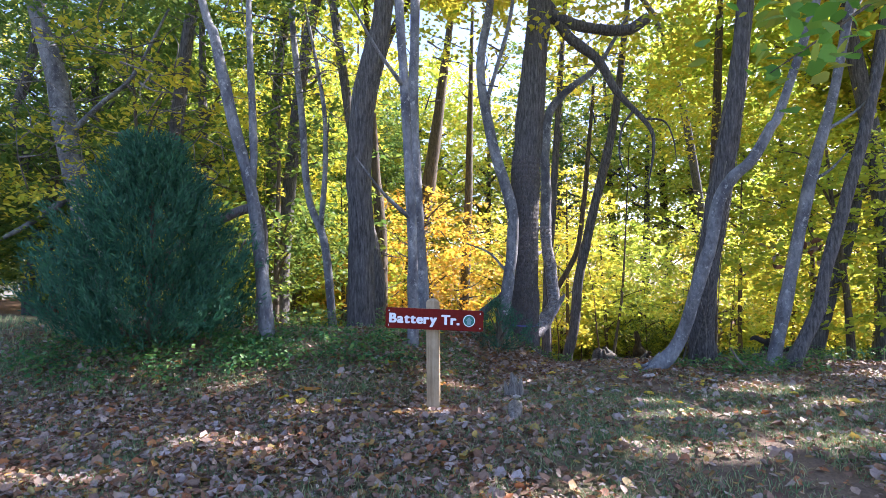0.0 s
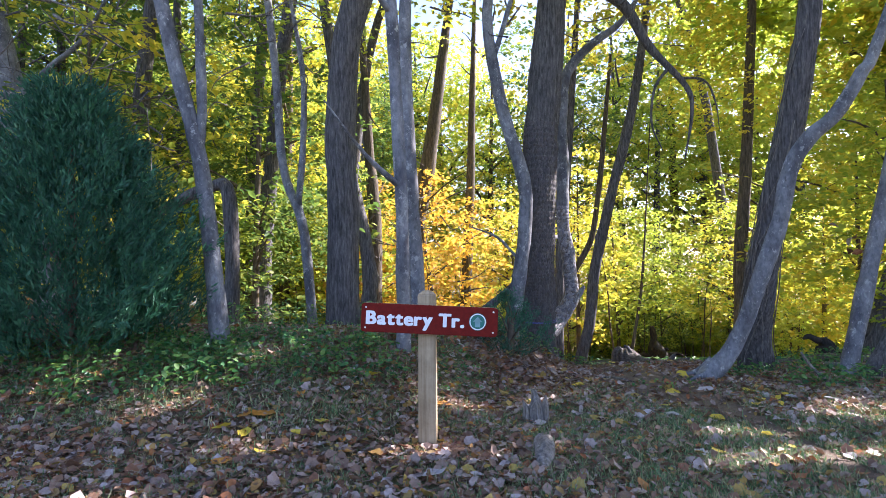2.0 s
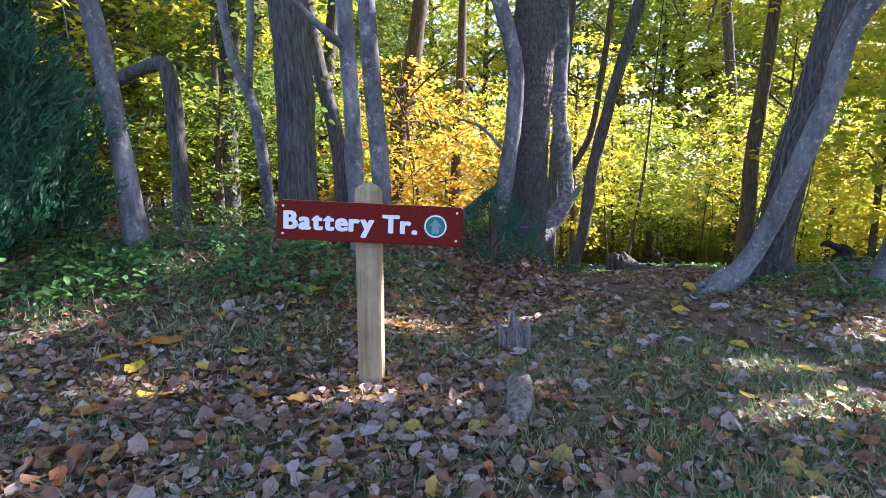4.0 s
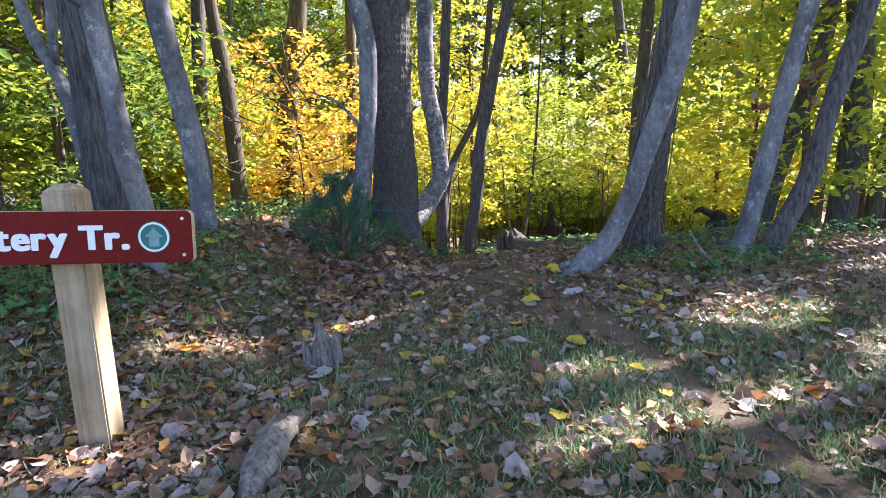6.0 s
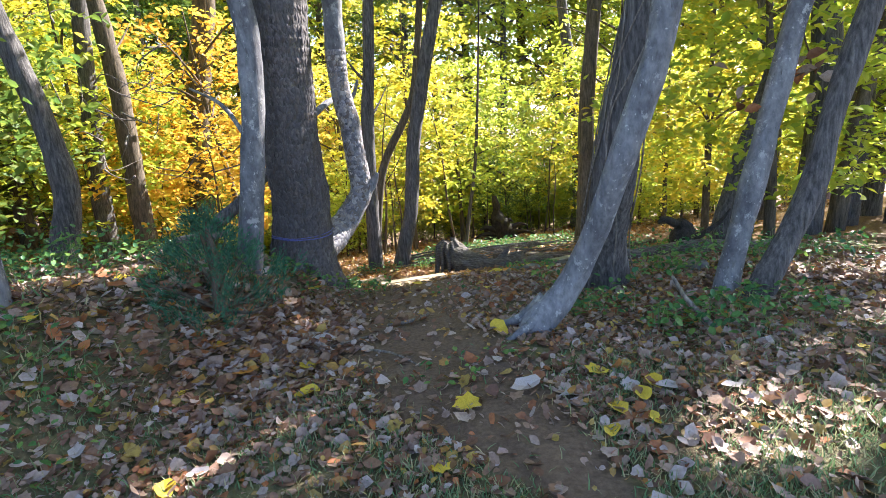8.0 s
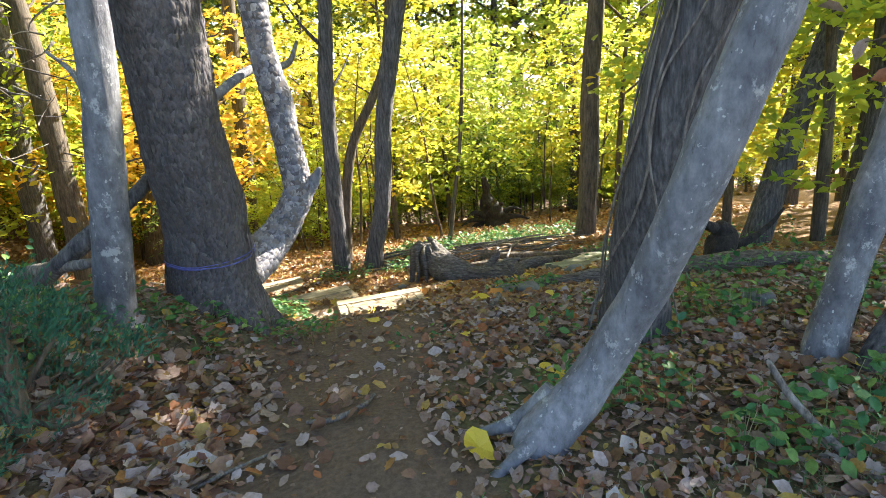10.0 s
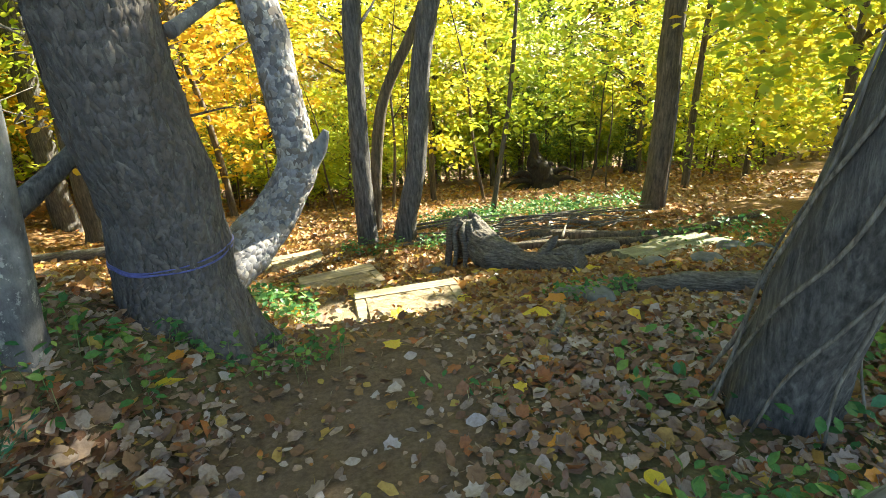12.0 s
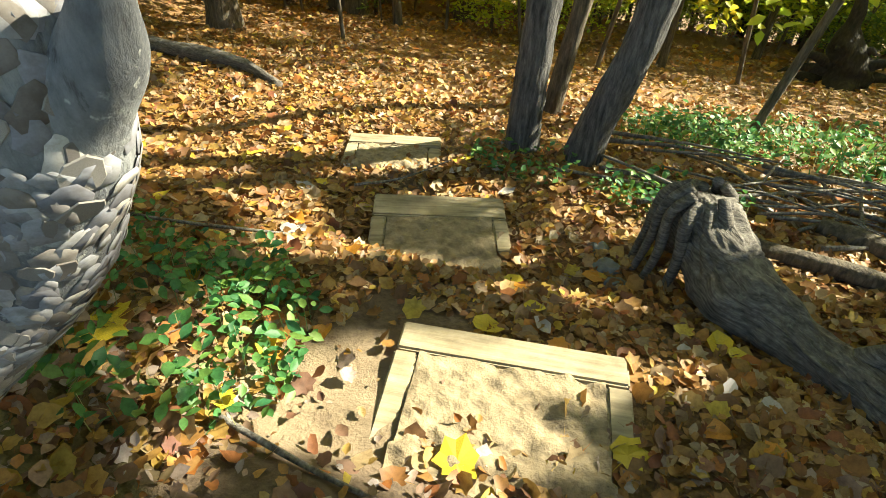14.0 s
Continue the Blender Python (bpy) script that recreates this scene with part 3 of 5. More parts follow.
def main_trees():
    # left-hand crowns take the darker green leaf, standing in for shade there
    tree("pale grey smooth-barked tree with lichen, leaning", [(-7.1, 10.9, 0.6), (-7.3, 10.92, 1.53), (-7.49, 10.92, 2.46), (-7.87, 10.92, 3.88), (-8.13, 10.92, 5.31), (-8.63, 10.92, 6.88)],
         [0.30, 0.27, 0.25, 0.22, 0.12, 0.05], GREY_BARK, 11, [([(-7.6, 10.9, 3.0), (-7.95, 10.7, 2.6), (-8.5, 10.4, 2.1), (-9.4, 10.0, 1.5)], [0.08, 0.07, 0.05, 0.02]),
         ([(-7.85, 10.9, 4.1), (-7.1, 10.8, 4.7), (-6.4, 10.8, 5.3), (-5.6, 10.7, 6.6)], [0.06, 0.05, 0.04, 0.02])], canopy(-8.5, 10, 7.2, 3.6, 190, GREEN_LEAF), seed=1)
    tree("dark crooked tree at the wood's edge", [(-10.1, 12.65, 0.8), (-9.98, 12.65, 1.84), (-10.22, 12.65, 3.62), (-10.52, 12.65, 4.99), (-10.18, 12.65, 6.22)], [0.17, 0.15, 0.13, 0.1, 0.05], DARK_BARK, 9, seed=2)
    tree("slim grey tree forking into two stems", [(-2.02, 6.54, 0.51), (-2.14, 6.54, 1.77), (-2.25, 6.54, 2.4), (-2.46, 6.54, 3.18), (-2.68, 6.54, 4.18), (-2.83, 6.54, 4.61)],
         [0.09, 0.08, 0.075, 0.065, 0.05, 0.03], GREY_BARK, 9.5, [([(-2.22, 6.54, 2.15), (-2.19, 6.56, 2.6), (-2.21, 6.58, 3.18), (-2.25, 6.6, 4.03), (-2.29, 6.6, 5.4)], [0.05, 0.05, 0.045, 0.04, 0.025])],
         canopy(-3.6, 7.6, 6.4, 2.9, 150, GREEN_LEAF), seed=3)
    tree("dark broken tree bent over to the ground", [(-3.32, 9.77, 0.59), (-3.31, 9.77, 1.41), (-3.38, 9.77, 2.30), (-3.63, 9.77, 2.36), (-4.23, 9.77, 2.11), (-4.84, 9.77, 1.75), (-5.6, 9.8, 1.2)], [0.12, 0.11, 0.11, 0.10, 0.085, 0.07, 0.05], DARK_BARK, 0, seed=4)
    tree("thin crooked sapling forking twice", [(-1.89, 9.26, 0.16), (-2.02, 9.26, 1.66), (-2.31, 9.26, 2.54), (-2.41, 9.26, 3.91), (-2.56, 9.26, 5.4)], [0.08, 0.07, 0.06, 0.05, 0.03], GREY_BARK, 8,
         [([(-2.09, 9.26, 2.0), (-2.01, 9.26, 2.92), (-2.01, 9.26, 3.9), (-2.16, 9.26, 4.89), (-2.36, 9.26, 5.89)], [0.05, 0.045, 0.04, 0.03, 0.02])], seed=5)
    tree("stout dark tree with shaggy furrowed bark", [(-1.17, 8.05, 0.28), (-1.14, 8.05, 1.69), (-1.17, 8.05, 2.71), (-1.09, 8.05, 3.82), (-0.89, 8.05, 4.58), (-0.77, 8.05, 5.27)], [0.24, 0.20, 0.185, 0.18, 0.16, 0.12, 0.06], DARK_BARK, 11,
         (), canopy(-0.6, 8.4, 7.5, 3.0, 120, GREEN_LEAF), flare=0.35, seed=6)
    tree("pale grey tree, one of a pair of slim stems", [(-0.22, 6.5, 0.15), (-0.2, 6.41, 0.63), (-0.18, 6.22, 1.05), (-0.17, 6.15, 1.39), (-0.17, 6.06, 1.85), (-0.22, 5.98, 3.2), (-0.28, 5.95, 4.4)], [0.085, 0.066, 0.06, 0.056, 0.053, 0.05, 0.03], GREY_BARK, 10, seed=7)
    tree("pale grey tree with lichen spots, slightly leaning", [(-0.15, 7.36, 0.25), (-0.17, 7.36, 0.98), (-0.19, 7.28, 1.46), (-0.2, 7.1, 2.07), (-0.24, 7.05, 3.31), (-0.2, 7.0, 4.4)], [0.10, 0.083, 0.078, 0.072, 0.06, 0.035], GREY_BARK, 10, (), canopy(0.3, 7.0, 6.9, 2.6, 80, LIME_LEAF), seed=8)
    tree("slender grey tree bowed beside a stout trunk", [(0.95, 8.87, 0.15), (1.07, 8.85, 0.9), (1.16, 8.85, 1.6), (1.15, 8.85, 2.24), (0.86, 8.85, 3.3), (0.69, 8.85, 4.52), (0.87, 8.85, 5.64)], [0.12, 0.10, 0.092, 0.095, 0.08, 0.07, 0.055, 0.03], GREY_BARK, 9,
         [([(0.76, 8.85, 3.9), (0.95, 8.85, 4.5), (1.2, 8.85, 5.4), (1.3, 8.85, 6.5)], [0.04, 0.035, 0.03, 0.02]), ([(1.05, 9.0, 1.2), (0.8, 9.5, 1.5), (0.4, 10.2, 1.7)], [0.02, 0.018, 0.01])], near=True, seg=40, flare=0.3, seed=9)
    stem = [(1.42, 9.6, 0.0), (1.58, 9.85, 0.06), (1.78, 10.03, 0.24), (1.98, 10.05, 0.55), (1.955, 10.05, 0.9), (1.93, 10.05, 1.25), (1.86, 10.05, 1.8), (1.88, 10.05, 2.6), (1.87, 10.05, 3.5), (1.98, 10.05, 4.1), (2.34, 10.0, 4.5), (2.85, 10.0, 4.9), (3.4, 10.0, 5.8)]
    stem_r = [0.19, 0.155, 0.127, 0.11, 0.102, 0.10, 0.10, 0.093, 0.09, 0.08, 0.06, 0.045, 0.02]
    bole = [(1.33, 9.58, 0.05), (1.385, 9.5, 0.5), (1.38, 9.30, 1.4), (1.44, 9.22, 2.9), (1.58, 9.25, 4.33), (1.72, 9.3, 5.8)]
    bole_r = [0.32, 0.28, 0.25, 0.245, 0.23, 0.20, 0.15, 0.08]
    big = tree("stout scaly-barked tree with a blue ring and curved side stem", bole, bole_r, DARK_BARK, 12,
               [([(1.62, 9.5, 5.2), (1.84, 9.45, 5.8), (2.22, 9.4, 5.22), (2.7, 9.4, 4.8), (3.03, 9.4, 4.22), (3.54, 9.4, 3.63), (3.62, 9.4, 3.25), (3.51, 9.4, 2.58)], [0.10, 0.10, 0.09, 0.08, 0.06, 0.035, 0.025, 0.01]),
                ([(1.7, 9.5, 5.7), (2.06, 9.4, 5.53), (2.54, 9.4, 5.36), (3.2, 9.4, 5.29), (3.58, 9.4, 5.5)], [0.12, 0.11, 0.10, 0.09, 0.085]),
                ([(3.3, 9.4, 3.9), (3.1, 9.4, 3.6), (3.05, 9.4, 3.1), (3.2, 9.4, 2.7)], [0.025, 0.02, 0.015, 0.006]),
                ([(3.45, 9.4, 3.75), (3.8, 9.4, 3.7), (3.95, 9.4, 3.4), (4.0, 9.4, 3.0)], [0.02, 0.016, 0.012, 0.005])],
               canopy(2.2, 9.6, 6.3, 3.2, 130, YELLOW_LEAF), near=True, flare=0.42, seed=10, seg=110)
    side = part("side_stem", limb_mesh("side_stem", stem, stem_r, GREY_BARK, 48, 160, 0.10, phase=3), big, "pale curved stem with peeling bark plates")
    part("stub", limb_mesh("stub", [(2.0, 10.05, 0.55), (2.09, 10.05, 0.62), (2.15, 10.04, 0.70), (2.17, 10.04, 0.74)], [0.085, 0.065, 0.045, 0.03], GREY_BARK, 24, 24, 0.35), side)
    near, rest = flakes_on(side.data, 48, 4, 84, 0.042, 0.042, 71)
    for k, m in enumerate(near):
        ob = part("bark_plate", FLAKES[k % 6], side)
        ob.matrix_world = m
    tv, tf = flake_shape(np.random.default_rng(6))
    put = np.array(rest)
    tagged(part("peeling_bark", many("peeling_bark", (tv, tf), put[:, :3, 3], put[:, :3, :3], np.ones(len(put)), PLATE_BARK), side, "small pale plates of peeling bark"), kind="stuff")
    trunk = [c for c in big.children if c.name.startswith("trunk")][0]
    low, high = flakes_on(trunk.data, 110, 1, 78, 0.023, 0.06, 72, 0, 0.3)
    tv, tf = flake_shape(np.random.default_rng(5))
    put = np.array(low + high)
    scales = many("scaly_bark", (tv, tf), put[:, :3, 3], put[:, :3, :3], np.ones(len(put)), SCALE_BARK)
    tagged(part("scaly_bark", scales, big, "grey-brown scaly bark"), kind="stuff")
    part("branch", limb_mesh("branch", [(1.5, 9.8, 1.3), (1.75, 10.2, 1.5), (2.0, 10.7, 1.55), (2.1, 11.0, 1.75)], [0.04, 0.035, 0.03, 0.015], GREY_BARK, 10, 20, 0.1), big)
    skin = np.array([tuple(v.co) for v in trunk.data.vertices]).reshape(-1, 110, 3)
    for k, z in enumerate((0.25, 0.27)):
        row = skin[int(np.argmin(np.abs(skin[:, :, 2].mean(1) - z)))]
        mid = row.mean(0)
        loop = [tuple(mid + (q - mid) * (1 + 0.008 / np.linalg.norm(q - mid)) + (0, 0, z - q[2] + 0.01 * math.sin(0.12 * n + k))) for n, q in list(enumerate(row))[::4] + [(0, row[0])]]
        part("blue_ring", limb_mesh("blue_ring", loop, [0.0042 - 0.001 * k] * 2, BLUE_PAINT, 6, 120, 0.5), big, "blue painted ring")
    tree("slim upright tree with grey furrowed bark", [(2.25, 13.35, -1.05), (2.26, 13.3, -0.2), (2.29, 13.3, 0.6), (2.33, 13.3, 1.4), (2.42, 13.3, 2.2)], [0.13, 0.115, 0.105, 0.10, 0.08, 0.04], DARK_BARK, 8, seed=11, near=True, seg=40, flare=0.25)
    tree("slim leaning tree with grey furrowed bark", [(2.72, 13.35, -1.05), (2.92, 13.3, -0.2), (3.06, 13.3, 1.0), (3.42, 13.2, 2.6), (3.83, 13.1, 4.3), (4.06, 13.0, 5.8)], [0.15, 0.12, 0.115, 0.105, 0.09, 0.07, 0.04], DARK_BARK, 9, (), canopy(4.2, 13, 6.3, 2.4, 70, YELLOW_LEAF), seed=12, near=True, seg=40, flare=0.3)
    tree("thin crooked tree with sunlit bark", [(2.35, 14.6, -1.4), (2.5, 14.6, -0.1), (2.68, 14.6, 0.55), (3.05, 14.6, 1.2), (3.3, 14.6, 1.8), (3.5, 14.6, 3.2)], [0.09, 0.08, 0.075, 0.065, 0.06, 0.04], BROWN_BARK, 6, seed=13)
    tree("leaning pale grey tree with lichen and a swollen foot", [(2.95, 7.42, -0.14), (3.12, 7.43, 0.04), (3.24, 7.4, 0.24), (3.32, 7.27, 0.55), (3.36, 7.12, 0.88), (3.45, 7.04, 1.24), (3.52, 6.98, 1.53), (3.6, 6.93, 2.03), (3.74, 6.85, 2.32), (3.94, 6.75, 2.53), (4.11, 6.65, 2.88), (4.27, 6.6, 3.25)],
         [0.115, 0.098, 0.087, 0.082, 0.08, 0.078, 0.076, 0.072, 0.064, 0.052, 0.045, 0.03], GREY_BARK, 8, [(q, [0.05, 0.034, 0.02, 0.008]) for q in ROOT_WAYS], canopy(5.2, 7.4, 5.3, 2.6, 55, LIME_LEAF), near=True, flare=0.3, seed=14, lobes=3)
    vined = [(3.95, 8.42, -0.2), (3.88, 8.25, 0.31), (3.85, 8.05, 0.8), (3.85, 7.93, 1.22), (3.87, 7.82, 1.58), (3.93, 7.68, 2.14), (4.0, 7.58, 2.75), (4.07, 7.5, 3.35), (4.15, 7.45, 3.94)]
    dark = tree("dark leaning tree with furrowed bark wound with vines", [(3.95, 8.42, -0.2), (3.88, 8.25, 0.31), (3.85, 8.05, 0.8), (3.85, 7.93, 1.22), (3.87, 7.82, 1.58), (3.93, 7.68, 2.14), (4.0, 7.58, 2.75), (4.07, 7.5, 3.35), (4.15, 7.45, 3.94)], [0.20, 0.175, 0.165, 0.16, 0.15, 0.145, 0.135, 0.12, 0.09, 0.05], DARK_BARK, 10,
         (), canopy(4.8, 8.3, 7.1, 2.6, 80, GREEN_LEAF), near=True, flare=0.45, seed=15)
    way = spline(vined, 60)
    for k in range(11):
        a0, tw, n0 = k * 0.9 + 0.3, (-1) ** k * (0.5 + 0.25 * (k % 3)), 60 - 6 * (k % 4)
        vp = []
        for i in range(0, n0, 4):
            r = float(np.interp(i, [0, 4, 20, 60], [0.27, 0.20, 0.17, 0.12])) + 0.006
            a = a0 + tw * i / 20 + 0.25 * math.sin(i * 0.31 + k)
            vp.append((way[i].x + r * math.cos(a), way[i].y + r * math.sin(a), way[i].z + 0.03 * math.sin(a)))
        part("vine", limb_mesh("vine", vp, [0.007, 0.006, 0.004], DEAD_WOOD, 6, 60, 0.2, phase=k), dark, "thin woody vine")
    tree("slim grey leaning tree", [(4.62, 7.72, -0.1), (4.76, 7.72, 0.52), (4.91, 7.72, 1.2), (5.12, 7.72, 2.1), (5.3, 7.72, 2.8), (5.57, 7.72, 3.72)], [0.105, 0.09, 0.085, 0.08, 0.07, 0.055, 0.035], GREY_BARK, 9, seed=16, flare=0.3)
    tree("slim grey-brown tree leaning away from the lawn", [(4.74, 7.51, -0.13), (5.10, 7.51, 0.6), (5.24, 7.51, 1.2), (5.52, 7.51, 2.1), (5.95, 7.51, 3.64)], [0.11, 0.092, 0.083, 0.08, 0.068, 0.05, 0.03], DARK_BARK, 9, (), canopy(6.4, 7.5, 6.3, 2.8, 45, LIME_LEAF), seed=17, flare=0.3)

    tree("dark leaning tree on the bank", [(-1.66, 11.5, -0.2), (-1.46, 11.5, 0.6), (-1.54, 11.5, 1.51), (-1.71, 11.5, 2.31), (-1.85, 11.5, 3.0)], [0.20, 0.155, 0.14, 0.13, 0.12, 0.09, 0.05], DARK_BARK, 11, (), canopy(-2, 11.5, 6.3, 2.6, 90, LIME_LEAF), seed=18, flare=0.25)
    tree("dark woodland tree with tangled twigs", [(-2.17, 16.1, -1.13), (-2.17, 16.1, 0.3), (-2.17, 16.1, 2.3), (-2.3, 16.1, 4)], [0.22, 0.2, 0.18, 0.16, 0.1, 0.05], BROWN_BARK, 11, seed=19)
    tree("thick brown woodland tree", [(-1.9, 19.5, -1.6), (-1.5, 19.5, 1.8), (-0.95, 19.5, 4.5)], [0.36, 0.32, 0.3, 0.25, 0.15, 0.08], BROWN_BARK, 12, seed=20)
    tree("brown tree in the lower wood", [(0.05, 20.5, -2.4), (0.25, 20.5, 1.0), (0.4, 20.5, 4.0)], [0.22, 0.2, 0.18, 0.15, 0.1, 0.05], BROWN_BARK, 11, seed=22)
    far = tree("stout brown tree with a pale vine, beyond the logs", [(6.37, 14.1, -1.3), (6.42, 14.1, -0.6), (6.45, 14.1, 0.2), (6.45, 14.1, 1.2), (6.6, 14.1, 3.0)], [0.19, 0.158, 0.15, 0.145, 0.13, 0.10, 0.06], BROWN_BARK, 10, (), canopy(7.0, 13.6, 5.0, 2.6, 150, YELLOW_LEAF, 0.12), seed=23, flare=0.25)
    part("vine", limb_mesh("vine", [(6.47, 13.94, -1.3), (6.5, 13.92, -0.5), (6.52, 13.93, 0.2), (6.5, 13.93, 1.2)], [0.016, 0.014, 0.012], DEAD_WOOD, 6, 20, 0.2), far, "pale vine stem")
    tree("thin sapling with yellow-green leaves", [(4.11, 14.67, -1.45), (4.25, 14.67, -0.6), (4.4, 14.67, 0.3), (4.5, 14.67, 1.4)], [0.045, 0.04, 0.035, 0.03, 0.015, 0.01], BROWN_BARK, 4.5, (), crown_mesh("crown", RNG, (4.6, 14.7, 1.6), (1.3, 1.2, 1.9), 80, 22, 0.13, LIME_LEAF), seed=24, flare=0.2)
    tree("dark leaning tree among the leaves", [(7.05, 11.0, -0.7), (7.4, 11.0, 0.6), (7.75, 11.0, 1.6), (8.0, 11.0, 2.6)], [0.18, 0.15, 0.13, 0.11, 0.08, 0.04], DARK_BARK, 9, seed=25, flare=0.3)
    tree("slim brown tree among the leaves", [(9.0, 11.0, -0.7), (9.15, 11.0, 0.8), (9.5, 11.0, 2.2), (9.7, 11.0, 3.4)], [0.14, 0.12, 0.1, 0.08, 0.06, 0.03], BROWN_BARK, 9, seed=26, flare=0.3)

    # tangles of bare twigs, a leafy bough over the lawn, and a spray of dead leaves
    rng = np.random.default_rng(90)
    for k, (x, y, z, r, n) in enumerate(((-4.2, 8.6, 4.0, 1.9, 60), (-5.6, 10.2, 3.2, 1.8, 45), (-1.9, 9.0, 4.6, 1.1, 30), (-6.8, 9.6, 4.8, 1.8, 40), (-0.9, 13.5, 1.6, 1.4, 40), (0.3, 9.3, 4.8, 0.9, 16), (2.9, 9.9, 4.6, 0.9, 18))):
        t = thing("twig_tangle", "tangle of thin bare grey twigs on the wood's edge", "twigs")
        for q in range(n):
            a = Vector((x, y, z)) + Vector(rng.normal(0, 0.5, 3)) * r
            d = Vector((rng.normal(0, 1), rng.normal(0, 0.5), rng.normal(0.1, 0.6))).normalized() * rng.uniform(0.4, 1.1) * r * 0.6
            b = Vector(rng.normal(0, 0.12, 3))
            part("twig", limb_mesh("twig", [tuple(a), tuple(a + d * 0.5 + b), tuple(a + d)], [rng.uniform(0.006, 0.02), 0.008, 0.003], DEAD_WOOD if q % 3 else DARK_BARK, 5, 8, 0.1, phase=q), t)
    t = thing("leafy_bough", "overhanging bough with broad green leaves", "branch")
    part("branch", limb_mesh("branch", [(6.2, 6.4, 5.2), (5.0, 5.4, 4.2), (4.0, 5.0, 3.5), (3.1, 4.7, 2.9)], [0.03, 0.022, 0.014, 0.005], BROWN_BARK, 8, 20, 0.1), t)
    n = 150
    u = rng.uniform(0.15, 1, n)
    pos = np.stack([5.2 - 2.2 * u, 5.5 - 0.8 * u, 4.35 - 1.35 * u], 1) + rng.normal(0, 1, (n, 3)) * (0.34, 0.3, 0.24)
    part("foliage", many("foliage", leaf_shape(0.78, 0.08), pos, turns_of(rng, n, 34), rng.uniform(0.12, 0.24, n), BOUGH_LEAF), t, "broad green leaves, a few browning")
    t = thing("dead_spray", "hanging twig with withered brown leaves", "branch")
    part("branch", limb_mesh("branch", [(5.1, 7.72, 1.9), (5.2, 7.8, 1.7), (5.3, 7.85, 1.45), (4.7, 7.8, 1.35)], [0.008, 0.007, 0.006, 0.003], BROWN_BARK, 5, 12, 0.1), t)
    for c, n in (((5.32, 7.85, 1.42), 10), ((4.72, 7.8, 1.33), 6)):
        part("foliage", many("foliage", leaf_shape(0.6, 0.2), np.array(c) + rng.normal(0, 0.07, (n, 3)), turns_of(rng, n, 50), rng.uniform(0.1, 0.17, n), LITTER), t)


main_trees()


# ---- woods behind ----
def understory(name, mat, seed, tall=5.5, r=2.3, sprays=190, size=0.14, bark_mat=BROWN_BARK, at=None):
    rng = np.random.default_rng(seed)
    t = thing("tree", name, "tree", group="woodland trees")
    lean = rng.uniform(-0.4, 0.4, 2)
    pts = [(0, 0, -0.4), (lean[0] * 0.3, lean[1] * 0.3, tall * 0.3), (lean[0], lean[1], tall * 0.65), (lean[0] * 1.4, lean[1] * 1.4, tall)]
    part("trunk", limb_mesh("trunk", pts, [0.075, 0.06, 0.04, 0.012], bark_mat, 8, 14, 0.08, 0.4, phase=seed), t)
    for k in range(6):
        a, h = k * 2.4 + rng.uniform(0, 1), tall * rng.uniform(0.22, 0.8)
        s = np.interp(h / tall, [0, 0.3, 0.65, 1], [0, 0.3, 1, 1.4])
        b = np.array([lean[0] * s, lean[1] * s, h])
        d = np.array([math.cos(a), math.sin(a), 0.45]) * r * rng.uniform(0.5, 0.85)
        part("limb", limb_mesh("limb", [tuple(b), tuple(b + d * 0.5 + (0, 0, 0.1)), tuple(b + d)], [0.03, 0.02, 0.006], bark_mat, 6, 8, 0.1, phase=k), t)
    part("crown", crown_mesh("crown", rng, (lean[0], lean[1], tall * 0.58), (r, r, tall * 0.47), sprays, 24, size, mat, hollow=0.2, thin=at is not None, off=at or (0, 0, 0)), t)
    if at:
        t.location = at
    return t


def tall_tree(label, mat, seed, bark_mat):
    rng = np.random.default_rng(seed)
    t = thing("tree", label, "tree", group="tall woodland trees")
    l = rng.uniform(-0.9, 0.9, 2)
    pts = [(0, 0, -0.5), (l[0] * 0.2, l[1] * 0.2, 3), (l[0] * 0.6, l[1] * 0.6, 7), (l[0], l[1], 13)]
    part("trunk", limb_mesh("trunk", pts, [0.19, 0.16, 0.12, 0.03], bark_mat, 12, 30, 0.08, 0.35, phase=seed), t)
    for k in range(7):
        a, h = k * 2.4, rng.uniform(3.5, 10)
        s = h / 13
        b = np.array([l[0] * s, l[1] * s, h])
        d = np.array([math.cos(a), math.sin(a), 0.55]) * rng.uniform(1.2, 2.6)
        part("limb", limb_mesh("limb", [tuple(b), tuple(b + d * 0.5 + (0, 0, 0.15)), tuple(b + d)], [0.06, 0.04, 0.01], bark_mat, 6, 10, 0.1, phase=k), t)
    part("crown", crown_mesh("crown", rng, (l[0] * 0.7, l[1] * 0.7, 8.6), (2.9, 2.9, 4.8), 330, 24, 0.16, mat, hollow=0.15, thin=False), t)
    return t


